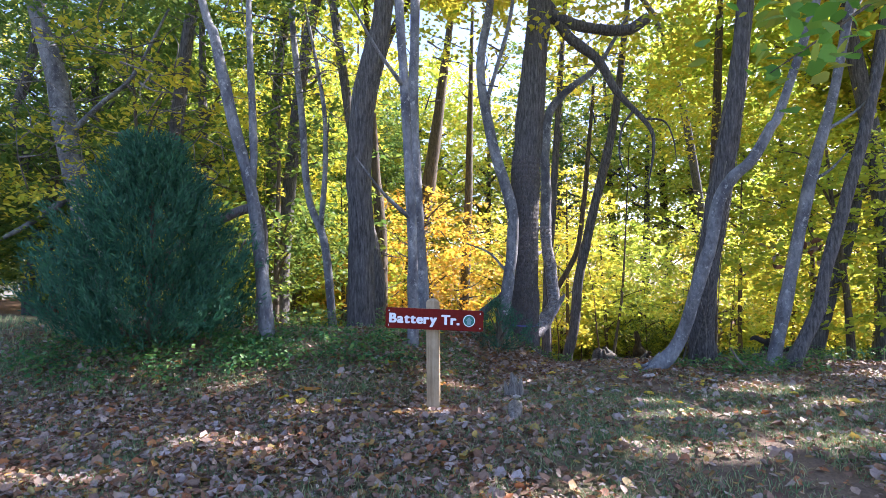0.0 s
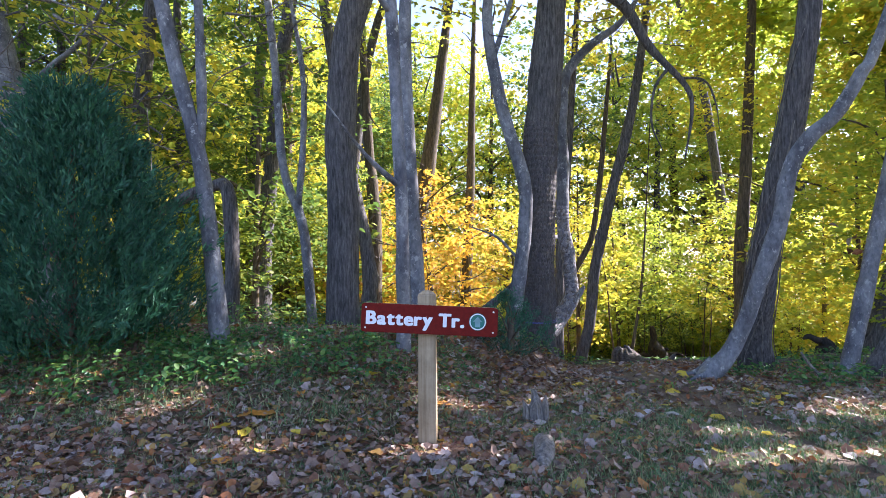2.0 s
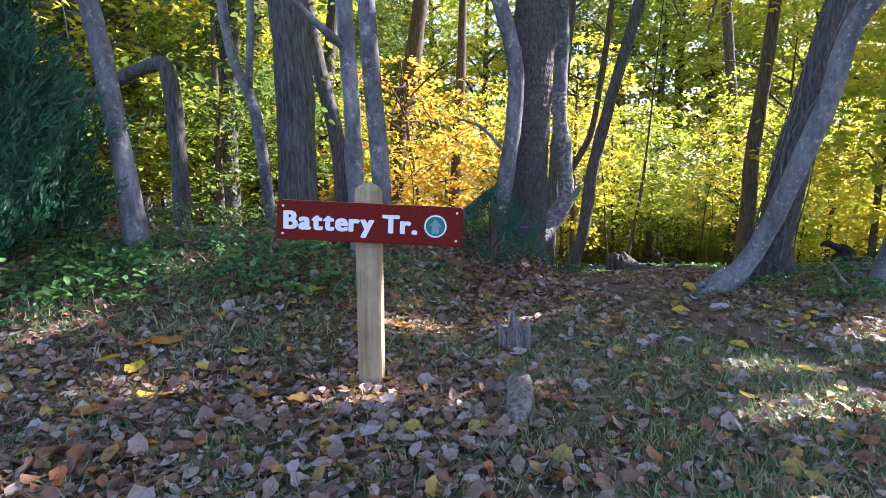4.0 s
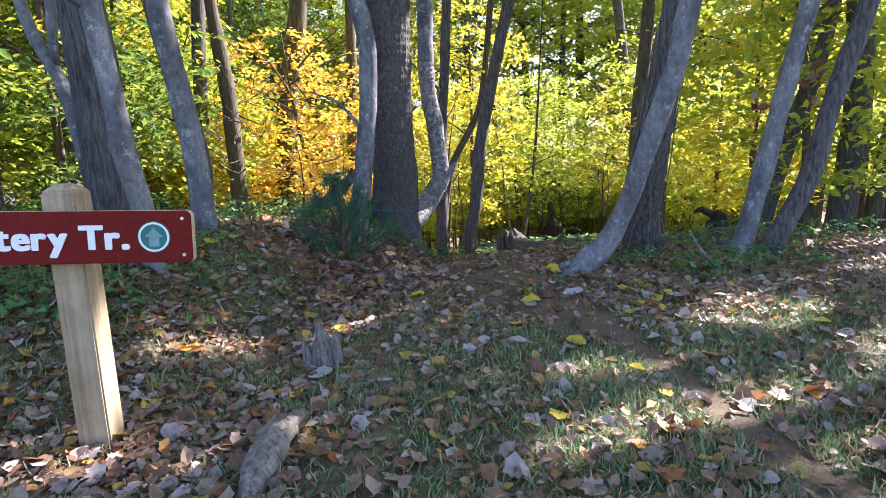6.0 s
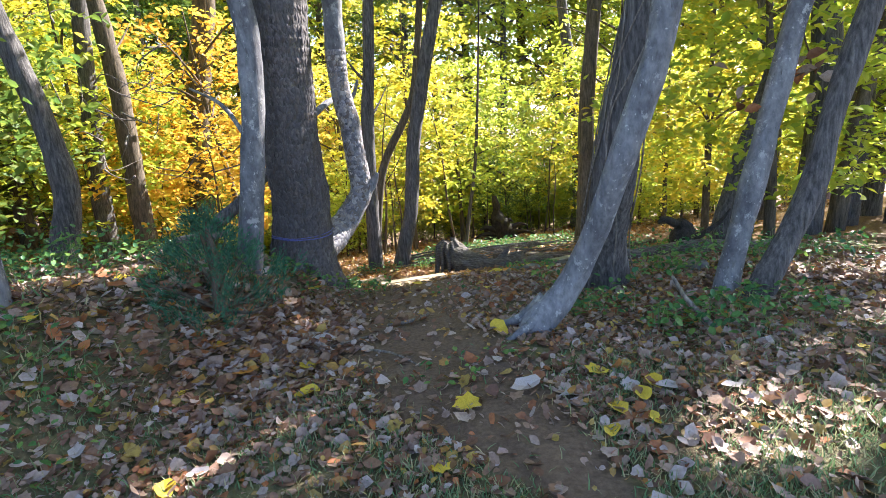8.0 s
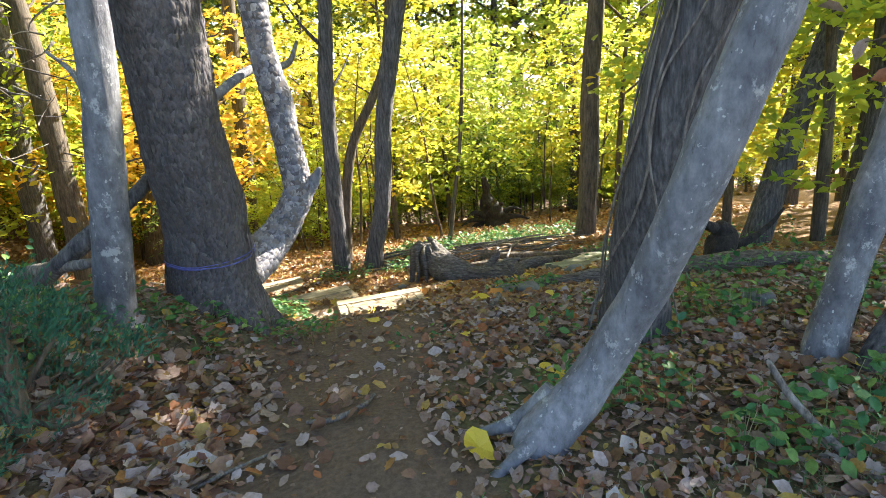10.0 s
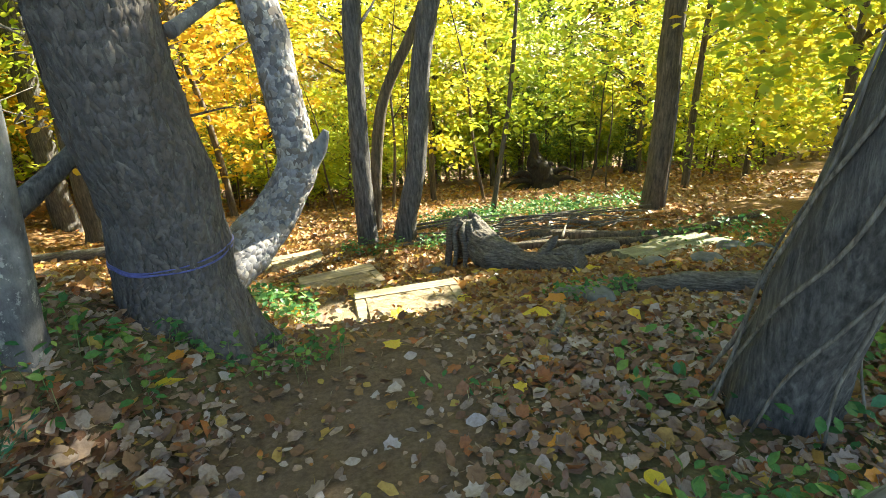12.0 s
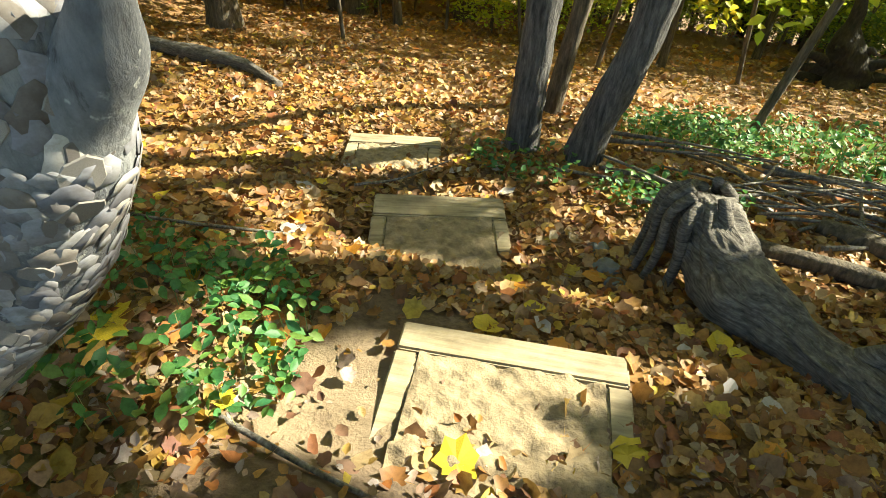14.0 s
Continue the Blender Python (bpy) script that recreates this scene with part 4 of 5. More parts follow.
def added_shade_trees():
    """Tall trees added mostly out of view, whose crowns shade the path and the wood."""
    rng = np.random.default_rng(81)
    # crown places chosen by where their shade has to fall
    for k, (x, y, z, r) in enumerate(((8.2, 9.6, 8.2, 3.1), (12.6, 9.0, 9.5, 3.3), (8.8, 14.2, 8.8, 3.2), (9.7, 11.6, 7.0, 3.0), (8.9, 16.4, 7.3, 3.0), (13.0, 15.5, 8.0, 3.1), (10.2, 5.6, 9, 3.2), (6.2, 12.4, 9.6, 2.6), (15.0, 5.5, 11, 3.4), (7.0, 3.0, 9.0, 3.0), (10.6, 11.6, 10.5, 3.0), (13.5, 10.5, 8.5, 3.1), (16.5, 9.0, 11.0, 3.0), (0.8, 15.2, 10.0, 2.8), (-3.2, 15.0, 10.5, 3.0), (-3.6, 11.2, 9.6, 2.8), (3.4, 19.0, 12.0, 2.8), (-0.2, 11.6, 10.2, 2.6), (9.9, 14.1, 5.4, 2.1))):
        g = float(height(x, y))
        bx, by = (x + 2.2, y - 1.4) if k < 13 else ((-3.4, 17.5), (-5.8, 16.5), (-6.6, 12.4), (9.5, 21.5), (-4.3, 13.6), (12.2, 13.4))[k - 13]
        t = thing("tree", "tall leafy tree added mostly out of view to shade the trail", "tree", group="shade trees")
        g = float(height(bx, by))
        part("trunk", limb_mesh("trunk", [(bx, by, g - 0.4), (bx + 0.1, by, g + 3), (bx * 0.7 + x * 0.3, by * 0.7 + y * 0.3, z - 2), (x, y, z + 1)], [0.22, 0.18, 0.12, 0.03], DARK_BARK, 14, 30, 0.07, 0.4, phase=k), t)
        for q in range(5):
            a = q * 1.26 + k
            way = [(x + 0.3, y + 0.2, z - 1.0), (x + r * 0.4 * math.cos(a), y + r * 0.4 * math.sin(a), z - 0.4), (x + r * 0.85 * math.cos(a), y + r * 0.85 * math.sin(a), z)]
            # leave out limbs that would shade a chosen sun patch
            if not shades_sun_spot(np.array([tuple(v) for v in spline(way, 12)])).any():
                part("limb", limb_mesh("limb", way, [0.05, 0.035, 0.01], DARK_BARK, 8, 12, 0.1, phase=q), t)
        part("crown", crown_mesh("crown", rng, (x, y, z), (r, r, r * 0.45), 215, 24, 0.24, (LIME_LEAF, YELLOW_LEAF)[k % 2], hollow=0.0), t)


def woods():
    rng = np.random.default_rng(21)
    kinds = [understory("young tree with glowing yellow autumn leaves", YELLOW_LEAF, 31), understory("young tree with yellow-green leaves", LIME_LEAF, 32),
             understory("young tree with green leaves", GREEN_LEAF, 33), understory("young tree with orange autumn leaves", ORANGE_LEAF, 34),
             understory("slender young tree with yellow leaves", YELLOW_LEAF, 35, 7.0, 2.0), understory("young tree with bright lime leaves", LIME_LEAF, 36, 4.2, 2.3)]
    spots = []
    for i in range(1500):
        if len(spots) >= 86:
            break
        x, y = rng.uniform(-24, 26), rng.uniform(10.5, 31)
        if y < 16.5 + 0.1 * abs(x - 3) and -3.5 < x < 7.5 or abs(x - 1) > 8 + 0.65 * y or math.hypot(x - 6.2, y - 17.8) < 1.7:
            continue
        if all(math.hypot(x - a, y - b) > 1.6 + 0.04 * y for a, b in spots):
            spots.append((x, y))
    names = ("young tree with glowing yellow autumn leaves", "young tree with yellow-green leaves", "young tree with green leaves", "young tree with orange autumn leaves", "slender young tree with yellow leaves", "young tree with bright lime leaves")
    mats = (YELLOW_LEAF, LIME_LEAF, GREEN_LEAF, ORANGE_LEAF, YELLOW_LEAF, LIME_LEAF)
    for i, (x, y) in enumerate(spots):
        if math.hypot(x + 0.5, (y - 21) * 0.5) < 3.2:
            k = 3 if i % 2 else 0
        # mostly the dark green kind: the left wood's shade put into leaf colour
        elif x < -3:
            k = int(rng.choice([2, 2, 2, 1, 2, 0]))
        else:
            k = int(rng.choice([0, 1, 4, 1, 5, 5, 0]))
        s = rng.uniform(0.85, 1.2)
        across, along = 0.50 * x - 0.866 * y, 0.866 * x + 0.50 * y
        # trees towards the sun get crowns of their own, holed for the sun patches
        if -13 < across < 1.5 and along < 24:
            understory(names[k], mats[k], 200 + i, 5.5 * s, 2.2 * s, 170, 0.145, at=(x, y, float(height(x, y))))
            continue
        o = copy_thing(kinds[k], pose(x, y, float(height(x, y)), 0, 0, rng.uniform(0, 360)))
        o.scale = (s, s, s)
    for n, o in enumerate(kinds):
        x, y = [(-4.5, 22), (-7, 14.5), (-9.5, 12.5), (-3.2, 20), (-5.6, 20.5), (-6.2, 13.0)][n]
        o.location = (x, y, float(height(x, y)))
    # tall trees in the wood
    tall = [tall_tree("tall woodland tree with yellow-green crown", LIME_LEAF, 61, DARK_BARK), tall_tree("tall woodland tree with yellowing crown", YELLOW_LEAF, 62, BROWN_BARK), tall_tree("tall woodland tree with green crown", GREEN_LEAF, 63, DARK_BARK)]
    n = 0
    for i in range(400):
        x, y = rng.uniform(-26, 30), rng.uniform(11, 44)
        if -4 < x < 9 + 0.8 * y or abs(x - 1) > 6 + 0.8 * y or n >= 20:
            continue
        n += 1
        s = rng.uniform(0.75, 1.1) + max(0, y - 25) * 0.02
        # dark green on the left again, in place of deeper shade
        k = 2 if x < -4 and i % 5 else i % 2
        o = copy_thing(tall[k], pose(x, y, float(height(x, y)), 0, 0, rng.uniform(0, 360)))
        o.scale = (s, s, s)
    for i in range(38):
        x, y = -27 + i * 1.65 + rng.uniform(-0.8, 0.8), rng.uniform(33, 43)
        s = rng.uniform(1.45, 1.95)
        o = copy_thing(tall[int(rng.choice([0, 1, 0, 1, 2]))], pose(x, y, float(height(x, y)), 0, 0, rng.uniform(0, 360)))
        o.scale = (s, s, s)
    # low growth and thin stems under the trees
    for i in range(420):
        x, y = rng.uniform(-9, 17), rng.uniform(18.5, 33)
        if abs(x - 2.3 - 0.3 * (y - 6)) < 1.3 and y < 19.5 or y < 16.5 and -2.5 < x < 7.5 or i % 6:
            continue
        s = rng.uniform(0.32, 0.6) + max(0, y - 22) * 0.02
        o = copy_thing(kinds[int(rng.choice([0, 1, 2, 5, 1, 5]))], pose(x, y, float(height(x, y)) - 0.1, 0, 0, rng.uniform(0, 360)))
        o.scale = (s, s, s)
    for i in range(28):
        x, y = -7 + i + rng.uniform(-0.4, 0.4), rng.uniform(26, 31)
        s = rng.uniform(0.55, 0.8)
        o = copy_thing(kinds[int(rng.choice([0, 1, 2, 5, 2]))], pose(x, y, float(height(x, y)) - 0.3, 0, 0, rng.uniform(0, 360)))
        o.scale = (s, s, s)
    stem = thing("sapling", "thin bare dark sapling stem", "tree", group="thin sapling stems")
    part("trunk", limb_mesh("trunk", [(0, 0, -0.3), (0.05, 0, 1.0), (-0.03, 0.05, 2.0), (0.1, 0, 3.2)], [0.028, 0.022, 0.016, 0.005], BROWN_BARK, 6, 12, 0.1), stem)
    part("limb", limb_mesh("limb", [(0.02, 0, 1.4), (0.25, 0.1, 1.8), (0.5, 0.1, 2.4)], [0.012, 0.009, 0.004], BROWN_BARK, 5, 6, 0.1), stem)
    for i in range(45):
        x, y = rng.uniform(-6, 12), rng.uniform(16.5, 26)
        s = rng.uniform(0.6, 1.3)
        o = copy_thing(stem, pose(x, y, float(height(x, y)), rng.normal(0, 5), rng.normal(0, 5), rng.uniform(0, 360)))
        o.scale = (s, s, s)
    stem.location = on_ground(3.2, 18.0)
    for o, (x, y) in zip(tall, ((-7.0, 24.0), (-5.5, 18.5), (-9.5, 17.0))):
        o.location = (x, y, float(height(x, y)))


woods()
added_shade_trees()


# ---- the sign ----
def box_mesh(name, size, mat, bevel=0.003, at=(0, 0, 0), m=None):
    bm = bmesh.new()
    bmesh.ops.create_cube(bm, size=1.0)
    bmesh.ops.scale(bm, vec=size, verts=bm.verts)
    bmesh.ops.bevel(bm, geom=list(bm.edges), offset=bevel, segments=2, affect="EDGES")
    if m is not None:
        bmesh.ops.transform(bm, matrix=m, verts=bm.verts)
    bmesh.ops.translate(bm, vec=at, verts=bm.verts)
    me = bpy.data.meshes.new(name)
    bm.to_mesh(me)
    bm.free()
    me.materials.append(mat)
    return me


def disc(name, r, thick, mat, at, n=40, hole=0.0):
    """A disc or a ring that faces -y."""
    v, f = [], []
    for y in (0.0, -thick):
        for i in range(n):
            a = 2 * math.pi * i / n
            v.append((at[0] + r * math.cos(a), at[1] + y, at[2] + r * math.sin(a)))
    f = [(i, (i + 1) % n, n + (i + 1) % n, n + i) for i in range(n)]
    if hole:
        for y in (0.0, -thick):
            for i in range(n):
                a = 2 * math.pi * i / n
                v.append((at[0] + hole * math.cos(a), at[1] + y, at[2] + hole * math.sin(a)))
        f += [(2 * n + i, 3 * n + i, 3 * n + (i + 1) % n, 2 * n + (i + 1) % n) for i in range(n)]
        f += [(n + i, n + (i + 1) % n, 3 * n + (i + 1) % n, 3 * n + i) for i in range(n)]
    else:
        f.append(tuple(range(n, 2 * n)))
    return mesh_of(name, v, f, mat, False)


def trail_sign():
    t = thing("trail_sign", "brown wooden trail sign with white letters on a square wooden post", "sign", (0.14, 4.93, 0.0))
    z0 = float(height(0.14, 4.93))
    bm = bmesh.new()
    w, h = 0.059, 0.975
    rows = [(-w, -w, z0 - 0.3), (w, -w, z0 - 0.3), (w, w, z0 - 0.3), (-w, w, z0 - 0.3), (-w, -w, h - 0.03), (w, -w, h - 0.03), (w, w, h - 0.03), (-w, w, h - 0.03)]
    i = w - 0.035
    rows += [(-i, -i, h), (i, -i, h), (i, i, h), (-i, i, h)]
    vs = [bm.verts.new(p) for p in rows]
    for k in (0, 4):
        for a in range(4):
            b = (a + 1) % 4
            bm.faces.new((vs[k + a], vs[k + b], vs[k + 4 + b], vs[k + 4 + a]))
    bm.faces.new(vs[8:])
    bmesh.ops.bevel(bm, geom=list(bm.edges), offset=0.006, segments=2, affect="EDGES")
    me = bpy.data.meshes.new("post")
    bm.to_mesh(me)
    bm.free()
    me.materials.append(POST_WOOD)
    post = part("post", me, t, "tan square timber post with a chamfered top")
    post.rotation_euler = (radians(-3), 0, 0)
    board = new("board", None)
    board_mesh = bpy.data.meshes.new("board")
    bm = bmesh.new()
    W, H, T, R = 0.445, 0.094, 0.038, 0.022
    ring = []
    for cx, cz, a0 in ((W - R, H - R, 0), (-W + R, H - R, 90), (-W + R, -H + R, 180), (W - R, -H + R, 270)):
        for k in range(6):
            a = radians(a0 + k * 18)
            ring.append((cx + R * math.cos(a), cz + R * math.sin(a)))
    front = [bm.verts.new((x, -T / 2, z)) for x, z in ring]
    back = [bm.verts.new((x, T / 2, z)) for x, z in ring]
    ff = bm.faces.new(front)
    bm.faces.new(back[::-1])
    n = len(ring)
    for k in range(n):
        bm.faces.new((front[k], back[k], back[(k + 1) % n], front[(k + 1) % n])).material_index = 1
    bmesh.ops.recalc_face_normals(bm, faces=bm.faces)
    bmesh.ops.bevel(bm, geom=list(ff.edges), offset=0.004, segments=2, affect="EDGES")
    bm.to_mesh(board_mesh)
    bm.free()
    board_mesh.materials.append(SIGN_BROWN)
    board_mesh.materials.append(SIGN_EDGE)
    bpy.data.objects.remove(board)
    board = part("board", board_mesh, t, "red-brown painted board with bare tan edges")
    board.location = (0.02, -0.05, 0.787)
    board.rotation_euler = (radians(-3), radians(2.9), radians(0.5))
    made, x = [], 0.0
    for ch in "Battery Tr.":
        if ch == " ":
            x += 0.034
            continue
        curve = bpy.data.curves.new("letter", "FONT")
        curve.body, curve.size, curve.extrude = ch, 0.118, 0.0015
        text = new("letter", curve)
        bpy.context.view_layer.update()
        one = bpy.data.meshes.new_from_object(text.evaluated_get(bpy.context.evaluated_depsgraph_get()))
        bpy.data.objects.remove(text)
        bm = bmesh.new()
        for k, (dx, dy) in enumerate(((0, 0), (0.0062, 0), (-0.0062, 0), (0, 0.0036), (0, -0.0036), (0.0055, 0.003), (-0.0055, 0.003), (0.0055, -0.003), (-0.0055, -0.003))):
            n = len(bm.verts)
            bm.from_mesh(one)
            bm.verts.ensure_lookup_table()
            bmesh.ops.translate(bm, vec=(dx, dy, 0.00012 * k), verts=bm.verts[n:])
        me = bpy.data.meshes.new("letter")
        bm.to_mesh(me)
        bm.free()
        xs = [v.co.x for v in me.vertices]
        me.transform(Matrix.Translation((x - min(xs), 0, 0)))
        x += max(xs) - min(xs) + 0.0025
        made.append(me)
    fit_x = Matrix.Translation((-0.412, -T / 2 - 0.002, -0.040)) @ pose(0, 0, 0, 90, 0, 0) @ Matrix.Diagonal((0.645 / x, 1, 1, 1))
    for me in made:
        me.transform(fit_x)
        me.materials.clear()
        me.materials.append(WHITE)
        part("letter", me, board, "white raised letter")
    at = (0.315, -T / 2, 0.0)
    emblem = part("emblem", disc("emblem", 0.056, 0.002, EMBLEM_GREEN, at), board, "round green trail emblem")
    part("ring", disc("ring", 0.053, 0.004, WHITE, at, 40, 0.046), emblem, "white ring")
    y = at[1] - 0.0035
    a = [(-0.017, -0.034), (0.017, -0.034), (0.017, 0.0), (0.031, 0.0), (0.0, 0.033), (-0.031, 0.0), (-0.017, 0.0)]
    v = [(at[0] + p, y, at[2] + q) for p, q in a] + [(at[0] + p, y + 0.0025, at[2] + q) for p, q in a]
    f = [(0, 1, 2, 6), (6, 2, 3, 4, 5)] + [(i, i + 7, (i + 1) % 7 + 7, (i + 1) % 7) for i in range(7)]
    part("arrow", mesh_of("arrow", v, f, ARROW_TEAL, False), emblem, "faded pale teal arrow")
    for sx in (-1, 1):
        for sz in (-1, 1):
            part("screw", disc("screw", 0.006, 0.003, STEEL, (sx * 0.415, -T / 2, sz * 0.066), 12), board, "steel screw head")
    return t


trail_sign()


# ---- cedar ----
def cedar(label, x, y, tall, r, needles, seed):
    rng = np.random.default_rng(seed)
    z = float(height(x, y))
    t = thing("cedar_shrub", label, "shrub", (x, y, z))
    part("trunk", limb_mesh("trunk", [(0, 0, -0.2), (0.03, 0, tall * 0.5), (0, 0.02, tall * 0.95)], [0.06, 0.04, 0.01], BROWN_BARK, 8, 10), t)
    per = 44
    n = needles // per
    h = rng.uniform(0.03, 1, n) ** 1.05
    wide = r * np.interp(h, [0, 0.12, 0.4, 0.7, 1], [0.55, 0.95, 1.0, 0.62, 0.08]) * rng.uniform(0.25, 1.08, n) ** 0.5
    a = rng.uniform(0, 2 * np.pi, n)
    wide = wide * (1 + 0.16 * np.sin(3 * a + 5 * h) + 0.12 * np.sin(7 * a - 9 * h))
    c = np.stack([np.cos(a) * wide, np.sin(a) * wide, h * tall], 1)
    for k in range(14):
        b = rng.integers(0, n)
        part("limb", limb_mesh("limb", [(0, 0, max(0.05, c[b][2] - 0.3)), tuple(c[b] * (0.6, 0.6, 1) - (0, 0, 0.1)), tuple(c[b])], [0.015, 0.01, 0.004], BROWN_BARK, 5, 6), t)
    out = np.stack([np.cos(a) * 0.55, np.sin(a) * 0.55, 0.9 + 0 * a], 1) + rng.normal(0, 0.22, (n, 3))
    out /= np.linalg.norm(out, axis=1)[:, None]
    k = np.repeat(np.arange(n), per)
    along = rng.uniform(-0.08, 0.36, len(k)) * tall / 2.2
    pos = c[k] + out[k] * along[:, None] + rng.normal(0, 0.02, (len(k), 3))
    d = out[k] + rng.normal(0, 0.4, (len(k), 3))
    d /= np.linalg.norm(d, axis=1)[:, None]
    s = np.cross(d, rng.normal(0, 1, (len(k), 3)))
    s /= np.linalg.norm(s, axis=1)[:, None]
    turns = np.stack([d, s, np.cross(d, s)], 2)
    size = rng.uniform(0.045, 0.09, len(k)) * min(1, 0.25 + tall / 2.6)
    part("foliage", many("foliage", ([(0, 0, 0), (0.45, -0.11, 0.05), (1, 0, 0), (0.45, 0.11, 0.05)], [(0, 1, 2, 3)]), pos, turns, size, CEDAR), t, "dark blue-green scaly foliage")
    return t


cedar("dense dark blue-green cedar shrub on the bank", -3.35, 6.3, 2.25, 0.98, 62000, 51)
cedar("small feathery green cedar sapling", 0.86, 7.9, 0.66, 0.46, 7000, 52)


# ---- steps ----
STEPS = ((2.575, 11.05, -0.745, 6, 0.87, 0.36, 0.14), (1.885, 12.40, -1.10, 17, 0.81, 0.36, 0.22), (1.34, 13.10, -1.125, 14, 0.68, 0.24, 0.14))


def step(x, y, z, turn, wide, deep, board, label, seed):
    rng = np.random.default_rng(seed)
    t = thing("timber_step", label, "step", (x, y, z), "timber steps of the trail")
    t.rotation_euler = (0, 0, radians(turn))
    w = 0.09
    part("riser_board", box_mesh("riser_board", (wide, board, 0.13), STEP_WOOD, 0.009, (0, -board / 2, -0.065), pose(0, 0, 0, rng.normal(0, 1.5), rng.normal(0, 0.8), 0)), t, "weathered tan riser board")
    for s in (-1, 1):
        long = deep * (0.85 if s > 0 else 1.15)
        part("side_board", box_mesh("side_board", (w, long, 0.10), STEP_WOOD, 0.009, (s * (wide / 2 - w / 2 + 0.004), -board - long / 2 - 0.006, -0.06), pose(0, 0, 0, rng.normal(2, 1), 0, 0)), t)
    n = 44
    reach = deep * 1.5
    v = []
    for j in range(n + 1):
        for i in range(n + 1):
            p = Vector((i * 0.4 + x * 9, j * 0.4, 2))
            bump_up = 0.016 * noise.noise(p * 0.55) + 0.007 * noise.noise(p * 1.9) + 0.004 * noise.noise(p * 5.3)
            v.append(((i / n - 0.5) * (wide - 2 * w + 0.03 * (j > n * 0.75)), -board * 0.9 - reach * j / n, -0.012 + 0.03 * j / n - 0.09 * max(0, j / n - 0.8) * 5 * 0.4 + bump_up))
    f = [(j * (n + 1) + i, j * (n + 1) + n + 1 + i, j * (n + 1) + n + 2 + i, j * (n + 1) + i + 1) for j in range(n) for i in range(n)]
    part("soil_fill", mesh_of("soil_fill", v, f, SANDY), t, "pale sandy soil fill")
    return t


def on_step(x, y):
    """Whether a place lies on one of the steps."""
    x, y = np.asarray(x, float), np.asarray(y, float)
    out = np.zeros(x.shape, bool)
    for sx, sy, sz, turn, wide, deep, board in STEPS:
        c, k = math.cos(radians(turn)), math.sin(radians(turn))
        u, w = c * (x - sx) + k * (y - sy), -k * (x - sx) + c * (y - sy)
        out |= (np.abs(u) < wide / 2 + 0.02) & (w < 0.03) & (w > -board - deep * 0.75)
    return out


SANDY = plain("sandy_soil", (0.26, 0.20, 0.125), 0.95, 0.0, 0.5, 13.0, 0.02)
for k, label in enumerate(("weathered timber step filled with sandy soil", "greenish weathered timber step half buried in leaves", "weathered timber step at the foot of the slope")):
    step(*STEPS[k], label, k)


# ---- logs, stones and sticks ----
def log(name, label, pts, radii, mat, category="log", rough=0.12, seg=28, rings=60, extra=(), seed=0, fine=0.008):
    t = thing(name, label, category)
    part("trunk", limb_mesh(name, pts, radii, mat, seg, rings, rough, 0, 5, fine, seed), t)
    for lp, lr in extra:
        part("root" if "root" in label else "branch", limb_mesh("branch", lp, lr, mat, 10, 24, 0.15, phase=seed), t)
    return t


def on(x, y, up=0.0):
    return (x, y, float(height(x, y)) + up)


def stone(x, y, r, flat, seed, label="grey stone half sunk among fallen leaves"):
    rng = np.random.default_rng(seed)
    bm = bmesh.new()
    bmesh.ops.create_icosphere(bm, subdivisions=3, radius=1)
    k = rng.uniform(0.8, 1.2, 3)
    for v in bm.verts:
        p = v.co.copy()
        d = 1 + 0.28 * noise.noise(p * 1.3 + Vector((seed, 0, 0))) + 0.08 * noise.noise(p * 4)
        v.co = Vector((p.x * k[0], p.y * k[1], max(-0.6, min(0.75, p.z)) * flat)) * d * r
    me = bpy.data.meshes.new("stone")
    bm.to_mesh(me)
    bm.free()
    me.materials.append(STONE)
    me.shade_smooth()
    ob = new("stone", me)
    ob.location = on(x, y, r * flat * 0.25)
    return tagged(ob, label, "stone")


def slab():
    rng = np.random.default_rng(9)
    t = thing("weathered_slab", "flat slab of weathered pale wood lying in leaves", "slab", on(5.3, 11.62, 0.03))
    t.rotation_euler = (radians(-5), radians(4), radians(20))
    bm = bmesh.new()
    bmesh.ops.create_grid(bm, x_segments=26, y_segments=9, size=0.5)
    for v in bm.verts:
        x, y = v.co.x, v.co.y
        w = 0.30 * (1 + 0.25 * noise.noise(Vector((x * 4, 0, 3))) + (0.15 if x > 0 else -0.2 * abs(x)))
        v.co = Vector((x * 1.28 + 0.04 * noise.noise(Vector((y * 9, 1, 1))), y * 2 * w, 0.05 + 0.03 * noise.noise(Vector((x * 3, y * 14, 0))) - 0.05 * (2 * y) ** 4))
    ret = bmesh.ops.extrude_face_region(bm, geom=bm.faces[:])
    bmesh.ops.translate(bm, vec=(0, 0, -0.10), verts=[e for e in ret["geom"] if isinstance(e, bmesh.types.BMVert)])
    bmesh.ops.recalc_face_normals(bm, faces=bm.faces)
    me = bpy.data.meshes.new("slab")
    bm.to_mesh(me)
    bm.free()
    me.materials.append(SLAB_WOOD)
    part("slab", me, t)


